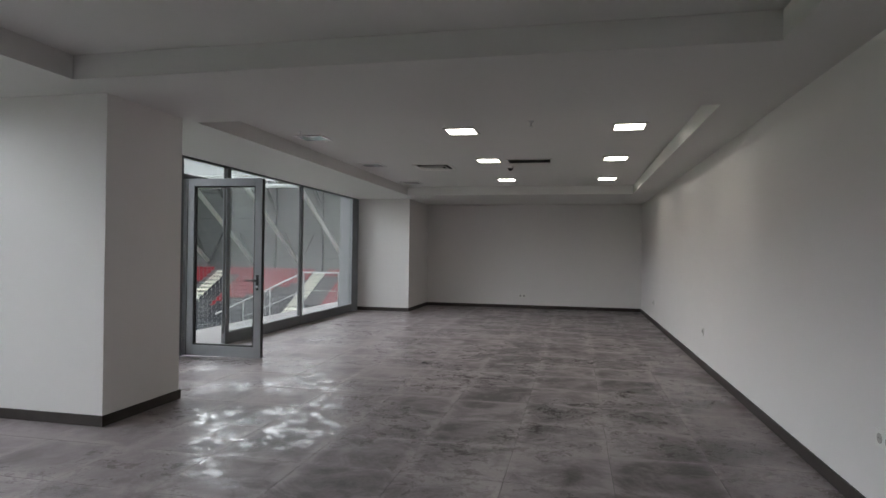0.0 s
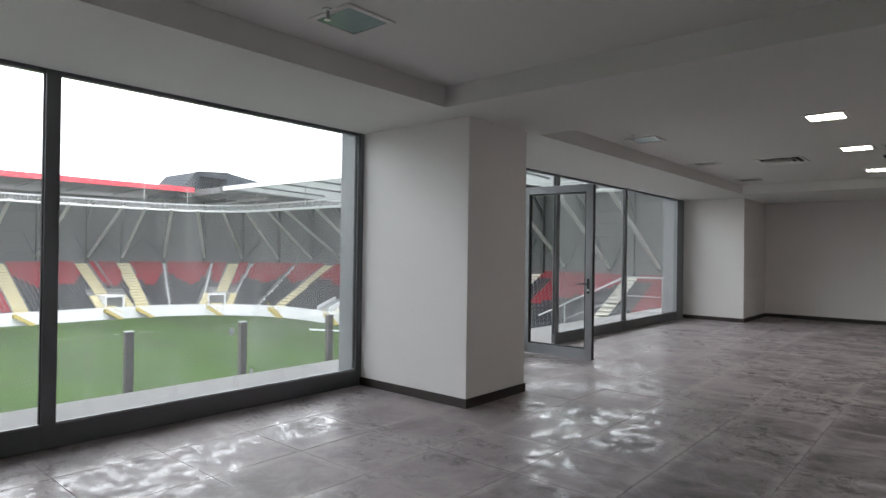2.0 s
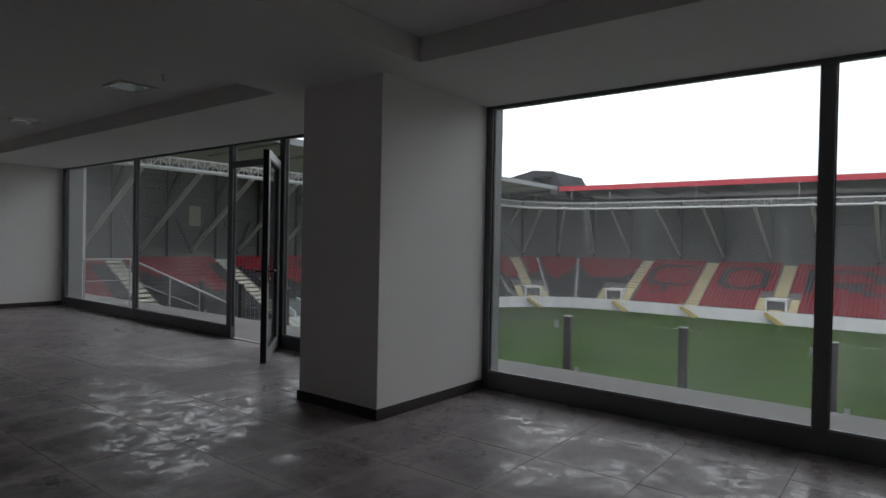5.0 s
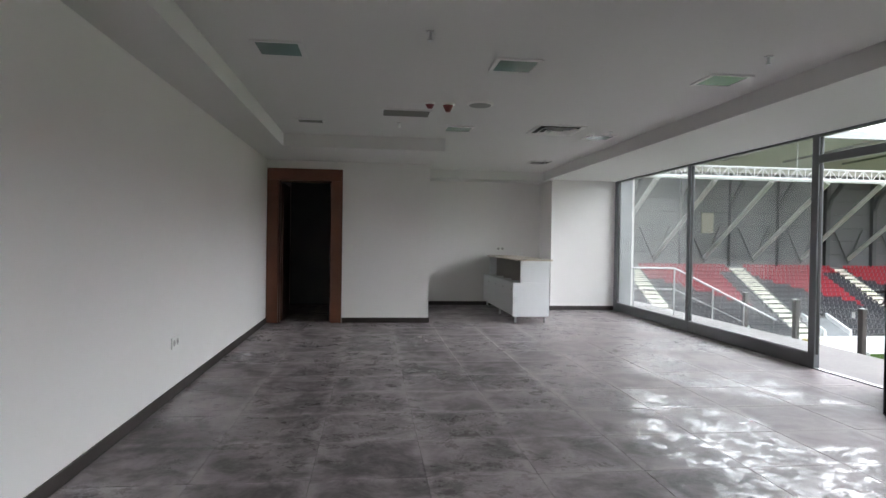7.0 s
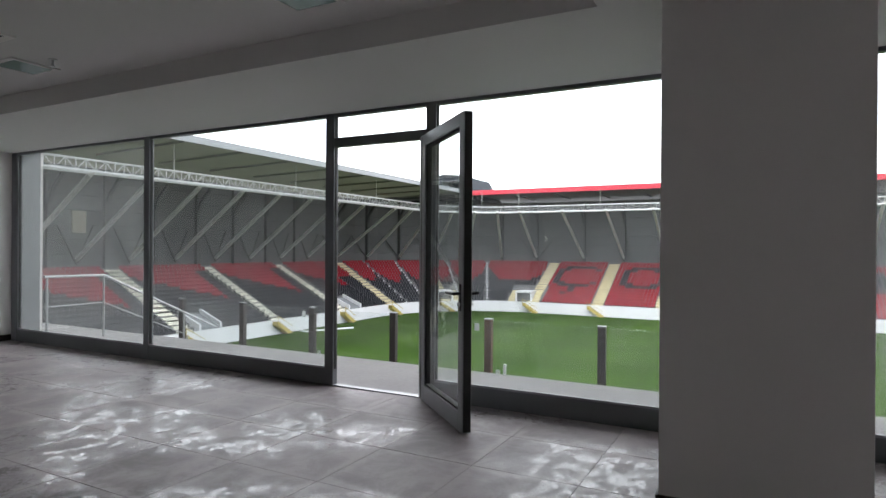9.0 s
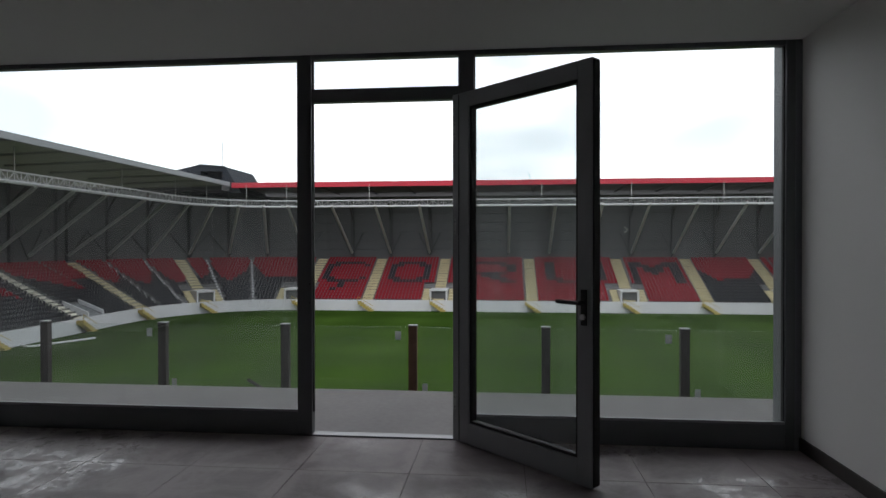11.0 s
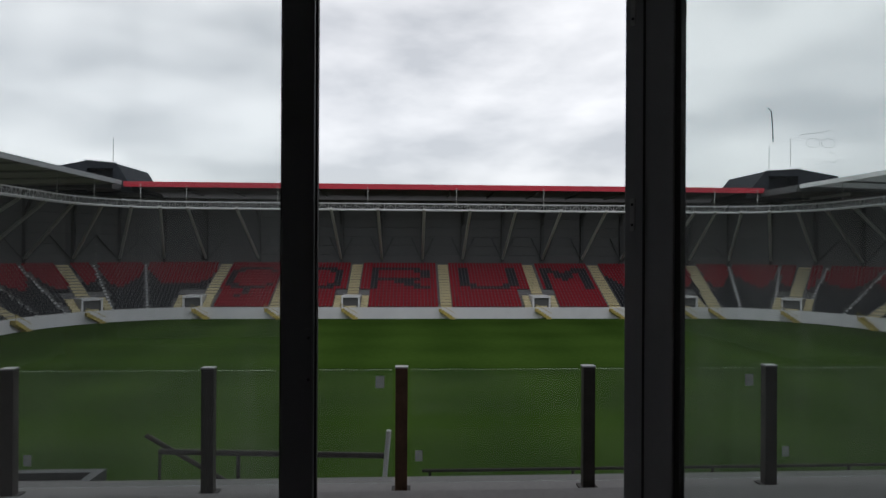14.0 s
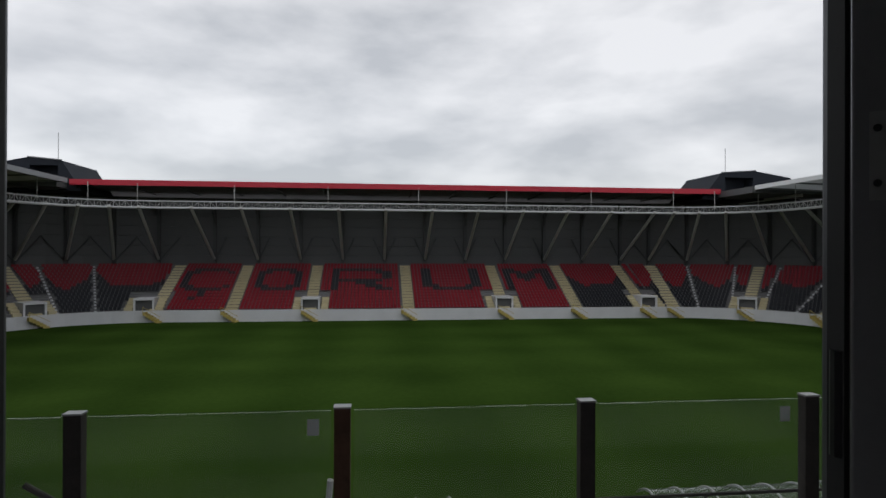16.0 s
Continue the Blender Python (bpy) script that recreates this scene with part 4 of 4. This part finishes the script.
def seats(name, s0, s1, label):
    sh = Shape()
    step = 0.54
    for i in range(ROWS):
        off = 0.25 + i * TREAD + 0.42
        z = Z0 + i * RISE
        s = s0
        while s < s1:
            in_arc = L1 < s < L1 + ARC or L1 + ARC + L3 < s < L1 + 2 * ARC + L3
            ds = step * RC / (RC + off) if in_arc else step
            w = 1.06 * RC / (RC + off) if in_arc else 1.06
            if all(abs(s - a) > (0.36 * w if a in NARROW else w) for a in AISLES) and (i > 5 or all(abs(s - a) > 2.75 * w for a in DOORS)) and (i > 3 or all(abs(s - a) > 1.9 for a in RAMPS)):
                p, d = along(s, off)
                r = Vector((-d.y, d.x, 0)) * 0.215
                c = 1 if seat_black(s, i) else 0
                f, bk, up = p - d * 0.20, p + d * 0.20, Vector((0, 0, 1))
                b = len(sh.v)
                tall = 0.66
                q = [f - r + up * (z + 0.33), f + r + up * (z + 0.33), bk + r + up * (z + 0.30), bk - r + up * (z + 0.30), bk + r + d * 0.08 + up * (z + tall), bk - r + d * 0.08 + up * (z + tall),
                     f - r + up * (z + 0.24), f + r + up * (z + 0.24), bk + r + d * 0.12 + up * (z + tall - 0.03), bk - r + d * 0.12 + up * (z + tall - 0.03)]
                sh.v += [tuple(k) for k in q]
                sh.f += [[b, b + 1, b + 2, b + 3], [b + 3, b + 2, b + 4, b + 5], [b + 6, b + 7, b + 1, b], [b + 5, b + 4, b + 8, b + 9]]
                sh.m += [c] * 4
            s += ds
    part(name, sh, [M_SEATRED, M_SEATBLK], None, label, category="stadium seats", kind="stuff")


seats("stadium_seats_end", 4, L1, "rows of red and black plastic stadium seats in waves")
seats("stadium_seats_corner", L1, L1 + ARC, "curved rows of red and black plastic stadium seats")
seats("stadium_seats_side", L1 + ARC, L1 + ARC + L3, "rows of red plastic stadium seats with black letters")
seats("stadium_seats_corner", L1 + ARC + L3, L1 + 2 * ARC + L3, "curved rows of red and black plastic stadium seats")
seats("stadium_seats_end", L1 + 2 * ARC + L3, LALL - 4, "rows of red and black plastic stadium seats in waves")

for s in AISLES:
    # stepped gangway, two or three low steps to each row
    st = Shape()
    wide = 0.95 if s in BROAD else 0.85 if s < L1 or s > SN + ARC else 0.15 if s in NARROW else 0.86
    for i in range(ROWS):
        n = 2 if s in NARROW or s < L1 or s > SN + ARC else 3
        for h in ((1,) if s in NARROW else range(n)):
            o0 = 0.25 + i * TREAD + TREAD / n * h
            z = Z0 + i * RISE + RISE / n * h + 0.03
            (a, d), (b, _) = along(s, o0), along(s, o0 + (0.3 * TREAD if s in NARROW else TREAD / n))
            r = Vector((-d.y, d.x, 0)) * wide
            st.quadbox([tuple(k) for k in (a - r + Vector((0, 0, z - 0.25)), a + r + Vector((0, 0, z - 0.25)), b + r + Vector((0, 0, z - 0.25)), b - r + Vector((0, 0, z - 0.25)),
                                           a - r + Vector((0, 0, z)), a + r + Vector((0, 0, z)), b + r + Vector((0, 0, z)), b - r + Vector((0, 0, z)))])
    part("gangway_steps", st, M_WHITEW if s in NARROW else M_CREAM if L1 < s < SN + ARC else M_PALE, stand, "white edged narrow steps" if s in NARROW else "cream painted gangway steps")
    if s in NARROW:
        continue
    # yellow steps from the parapet down to the grass
    p, d = along(s, 0)
    r = Vector((-d.y, d.x, 0))
    ys_ = Shape()
    for k in range(6):
        a = p - d * 0.9 + r * (-1.2 + 0.4 * k)
        z = ZP + 0.26 * (k + 1)
        b, e, g = a + r * 0.4, a + r * 0.4 + d * 0.9, a + d * 0.9
        lo = Vector((0, 0, max(ZP, z - 0.5)))
        ys_.quadbox([tuple(q + lo) for q in (a, b, e, g)] + [tuple(q + Vector((0, 0, z))) for q in (a, b, e, g)])
    ys_.bar(p - d * 0.9 + r * -1.2 + Vector((0, 0, ZP + 0.9)), p - d * 0.9 + r * 1.2 + Vector((0, 0, ZP + 2.3)), 0.06)
    ys_.bar(p - d * 0.9 + r * 1.2 + Vector((0, 0, ZP + 1.5)), p - d * 0.9 + r * 1.2 + Vector((0, 0, ZP + 2.3)), 0.06)
    part("pitch_steps", ys_, M_YELLOW, stand, "yellow steel steps down to the grass")

# entrance boxes in the lower rows
for s in DOORS:
    p, d = along(s, 0.3)
    r = Vector((-d.y, d.x, 0))
    def blk(x0, x1, o0, o1, z0, z1, sh):
        sh.quadbox([tuple(p + r * x + d * o + Vector((0, 0, z))) for z in (z0, z1) for x, o in ((x0, o0), (x1, o0), (x1, o1), (x0, o1))])
        return sh
    body = blk(-1.4, 1.4, 0.2, 4.5, Z0 + 1.55, Z0 + 1.8, Shape())
    blk(-1.4, -1.15, 0.3, 4.5, Z0, Z0 + 1.55, body)
    blk(1.15, 1.4, 0.3, 4.5, Z0, Z0 + 1.55, body)
    v = part("entrance_box", body, M_WHITEW, stand, "white concrete stand entrance")
    # Solid grey block; its colour stands in for the shade inside the entrance.
    part("dark_opening", blk(-1.15, 1.15, 0.6, 4.4, Z0 + 0.05, Z0 + 1.55, Shape()), M_SHEET, v)
    for q in (-1, 1):
        ck = Shape()
        for k in range(4):
            blk(*sorted((q * 1.55, q * 2.6)), 0.2 + 0.8 * k, 1.0 + 0.8 * k, Z0, Z0 + 0.5 + 0.4 * k, ck)
        part("cheek_steps", ck, M_CREAM, v, "cream painted side steps")

# sloping white-walled entrances in the end stands
for s in RAMPS:
    p, d = along(s, 0.3)
    r, z = Vector((-d.y, d.x, 0)), Vector((0, 0, 1))
    rise = lambda x0, x1, lift, sh: sh.quadbox([tuple(p + r * x + d * o + z * h) for hs in ((Z0 - 0.1, Z0 - 0.1), (Z0 + 0.45 + lift, Z0 + 1.75 + lift)) for x, o, h in ((x0, 0.0, hs[0]), (x1, 0.0, hs[0]), (x1, 3.3, hs[1]), (x0, 3.3, hs[1]))])
    v = part("sloping_entrance", rise(1.25, 1.5, 0.25, rise(-1.5, -1.25, 0.25, Shape())), M_WHITEW, stand, "white walled sloping stand entrance")
    part("ramp", rise(-1.25, 1.25, -0.2, Shape()), M_CLAD, v, "pale grey ramp")

# roof struts, columns and braces along the back wall
span = 7.05
FAN = [(27.4 + 6.2 * k + XS, 27.1 + 5.8 * k + XS) for k in range(-2, 9)]   # foot and head of each end stand strut
STRUTS = [L1 + ARC * (k + 0.9) / 7.5 for k in range(7)] + [far_s(-9.96 + span * k) for k in range(-3, 8)]
STRUTS += [SN + ARC * (k + 0.7) / 7.5 for k in range(7)]
STRUTS = FAN + [(s, s) for s in STRUTS] + [(LALL - a, LALL - b) for a, b in FAN]
for s, top_s in STRUTS:
    f, h = along(s, OB - 0.5)[0], along(top_s, -0.2)[0]
    z = Vector((0, 0, 1))
    zt = Z0 + ROWS * RISE
    part("roof_strut", Shape().bar(f + z * (zt + 1.0), h + z * 7.35, 0.24, sides=8), M_STRUT, stand)
    wc = along(s + (3.4 if s < L1 else -3.4 if s > SN + ARC else 0.0), OB - 0.3)[0]
    dw = along(s, 0)[1]
    part("column", Shape().bar(wc + z * zt, wc + z * 9.6, 0.5, 0.5).bar(wc + z * 5.4, wc - dw * 0.7 + z * 7.0, 0.34, 0.34).bar(wc - dw * 0.7 + z * 7.0, wc - dw * 2.4 + z * 8.6, 0.34, 0.34), M_COL, stand)
    for q in (-1, 1):
        m, _ = along(s + q * 1.9, OB - 0.35)
        part("brace", Shape().bar(f + z * (zt + 0.5), m + z * (zt + 4.6), 0.11, sides=6), M_COL, stand)

part("notice_board", B(-41.0, -39.5, -54 - OB + 0.05, -54 - OB + 0.2, 2.55, 4.95), M_NOTICE, stand, "plain beige board on the back wall")

# lattice gangway under the roof edge
TR = 12.0
def truss_line(off, z):
    pts = []
    x0, ya, yb = XF - off, -50.5 - off, 54.5 + off
    pts += [Vector((-14 - 8.25 * k, ya, z)) for k in range(9)]
    pts += [Vector((x0 + TR - TR * math.sin(a), ya + TR - TR * math.cos(a), z)) for a in (math.pi / 2 * k / 6 for k in range(7))]
    pts += [Vector((x0, ya + TR + (yb - ya - 2 * TR) * k / 12, z)) for k in range(1, 12)]
    pts += [Vector((x0 + TR - TR * math.cos(a), yb - TR + TR * math.sin(a), z)) for a in (math.pi / 2 * k / 6 for k in range(7))]
    pts += [Vector((-80 + 8.25 * k, yb, z)) for k in range(9)]
    return pts


tw = thing("lattice_gangway", "pale steel lattice gangway under the stadium roof edge", "lattice beam")
lo_l, hi_l = truss_line(0.0, 7.2), truss_line(0.0, 8.15)
part("bottom_chord", Shape().tube(lo_l, 0.17, 6), M_TRUSS, tw)
part("top_chord", Shape().tube(hi_l, 0.10, 6), M_TRUSS, tw)
part("rear_chord", Shape().tube(truss_line(1.0, 7.2), 0.10, 6), M_TRUSS, tw)
lat = Shape()
for a, b, c2, e in zip(lo_l, lo_l[1:], hi_l, hi_l[1:]):
    m = max(2, round((b - a).length / 0.85))
    for k in range(m):
        p0, p1 = a.lerp(b, k / m), a.lerp(b, (k + 1) / m)
        q0, q1 = c2.lerp(e, k / m), c2.lerp(e, (k + 1) / m)
        lat.bar(p0, q0, 0.06)
        lat.bar(p0 if k % 2 else p1, q1 if k % 2 else q0, 0.05)
part("lattice", lat, M_TRUSS, tw, kind="stuff")
for a in hi_l[1::2]:
    part("hanger", Shape().bar(a, a + Vector((0, 0, 2.5)), 0.08), M_STRUT, tw)


def roof(name, label, ends, z0, mat_edge, mat_top, out, deep=0.85):
    """A straight roof: edge line between two ends, sheet running outwards behind it."""
    t = thing(name, label, "stadium roof")
    a, b = Vector((*ends[0], 0)), Vector((*ends[1], 0))
    d = Vector((*out, 0))
    z = Vector((0, 0, 1))
    def slab(o0, o1, h0, h1, h2, h3):
        return Shape().quadbox([tuple(q) for q in (a + d * o0 + z * h0, b + d * o0 + z * h0, b + d * o1 + z * h1, a + d * o1 + z * h1, a + d * o0 + z * h2, b + d * o0 + z * h2, b + d * o1 + z * h3, a + d * o1 + z * h3)])
    part("edge_fascia", slab(0, 0.3, z0, z0, z0 + deep, z0 + deep), mat_edge, t)
    part("roof_sheet", slab(0.3, 24.0, z0 + 0.35, z0 - 0.3, z0 + 0.6, z0 + 0.2), mat_top, t)
    n = max(2, round((b - a).length / span))
    for k in range(n + 1):
        p = a.lerp(b, k / n)
        part("rafter", Shape().bar(p + d * 0.4 + z * (z0 + 0.27), p + d * 14.0 + z * (z0 - 0.1), 0.18, 0.3), M_ROOFS if mat_top is M_MEMB else mat_top, t)
    return t


roof("stadium_roof_side", "dark stadium roof with a bright red edge", ((XF, -47.7), (XF, 50.5)), 10.36, M_ROOFR, M_ROOFU, (-1, 0), 0.8)
roof("stadium_roof_end", "grey stadium roof over the end stand", ((-10, -47), (-94, -47)), 10.4, M_ROOFS, M_ROOFG, (0, -1), 0.65)
roof("stadium_roof_end", "white membrane stadium roof over the end stand", ((-10, 51), (-88, 51)), 10.3, M_ROOFW, M_MEMB, (0, 1), 0.6)

for name, y0, y1, x1 in (("stadium_roof_corner", -72.0, -48.45, -94.05), ("stadium_roof_corner", 50.6, 75.0, -88.05)):
    cr = thing(name, "dark grey sheet roof over the stadium corner", "stadium roof", "corner roofs")
    part("roof_sheet", B(-118.0, x1, y0, y1, 9.85, 10.8), M_ROOFU, cr)
    part("rafter", B(-112.0, x1 - 0.3, y0 + 8.0, y0 + 8.3, 9.4, 9.848), M_STRUT, cr)


def pod(cy, s, wide):
    """The dark corner block above the roofs: a body behind an open portal, a ridged top and a thin mast."""
    t = thing("corner_block", "dark clad corner block above the stadium roofs", "roof block", "corner blocks")
    at = lambda d: cy + s * wide * d

    def prism(x0, x1, outline):
        sh = Shape()
        n = len(outline)
        sh.v = [(x, at(d), z) for x in (x0, x1) for d, z in outline]
        sh.f = [list(range(n)), list(range(2 * n - 1, n - 1, -1))] + [[k, n + k, n + (k + 1) % n, (k + 1) % n] for k in range(n)]
        sh.m = [0] * len(sh.f)
        return sh
    part("block", prism(-99.5, -108.0, [(-1.9, 9.6), (0.8, 13.9), (5.4, 14.3), (10.2, 13.3), (11.5, 9.6)]), M_POD, t)
    part("portal_side", prism(-97.0, -99.48, [(-1.9, 9.6), (0.8, 13.9), (1.3, 13.95), (1.3, 9.6)]), M_POD, t)
    part("portal_side", prism(-97.0, -99.48, [(5.1, 9.6), (5.1, 14.28), (5.4, 14.3), (10.2, 13.3), (11.5, 9.6)]), M_POD, t)
    part("portal_lintel", prism(-97.0, -99.48, [(1.31, 13.2), (1.31, 13.95), (5.09, 14.27), (5.09, 13.2)]), M_POD, t)
    part("roof_cap", Shape().bar((-97.0, at(0.8), 13.98), (-97.0, at(5.4), 14.38), 0.3, 0.14), M_ROOFS, t)
    part("mast", Shape().bar((-101, at(3.2), 14.0), (-101, at(3.2), 18.6), 0.06, sides=6), M_STEEL, t)


pod(-48.4, -1, 1.0)
pod(50.2, 1, 1.28)


# ---- floor tiles ----
TL = 0.585
slab_floor = part("floor", Shape().box(-4.995, XE, YS - 0.1, YN, -0.2, -0.0035), M_GROUT, kind=S, label="grey-brown porcelain tile floor under building dust")
tile = Shape().box(-TL / 2 + 0.0015, TL / 2 - 0.0015, -TL / 2 + 0.0015, TL / 2 - 0.0015, -0.01, 0.0).mesh("tile", M_TILE, bevel=0.0012)
rest = Shape()
x = -4.38 - TL / 2
nx0 = [x + TL * k for k in range(10)]
ny = [2.0 + TL / 2 + TL * k for k in range(-24, 24)]
for yy in ny:
    for xx in nx0:
        lox, hix = max(-4.925, xx - TL / 2 + 0.0015), min(XE, xx + TL / 2 - 0.0015)
        loy, hiy = max(YS, yy - TL / 2 + 0.0015), min(YN, yy + TL / 2 - 0.0015)
        if hix - lox < 0.02 or hiy - loy < 0.02:
            continue
        whole = hix - lox > TL - 0.01 and hiy - loy > TL - 0.01
        if whole and -6.5 < yy < 9.5:
            o = new("tile", tile)
            o.parent = slab_floor
            o.location = (xx, yy, random.uniform(-0.0005, 0.0005))
        else:
            rest.box(lox, hix, loy, hiy, -0.01, 0.0)
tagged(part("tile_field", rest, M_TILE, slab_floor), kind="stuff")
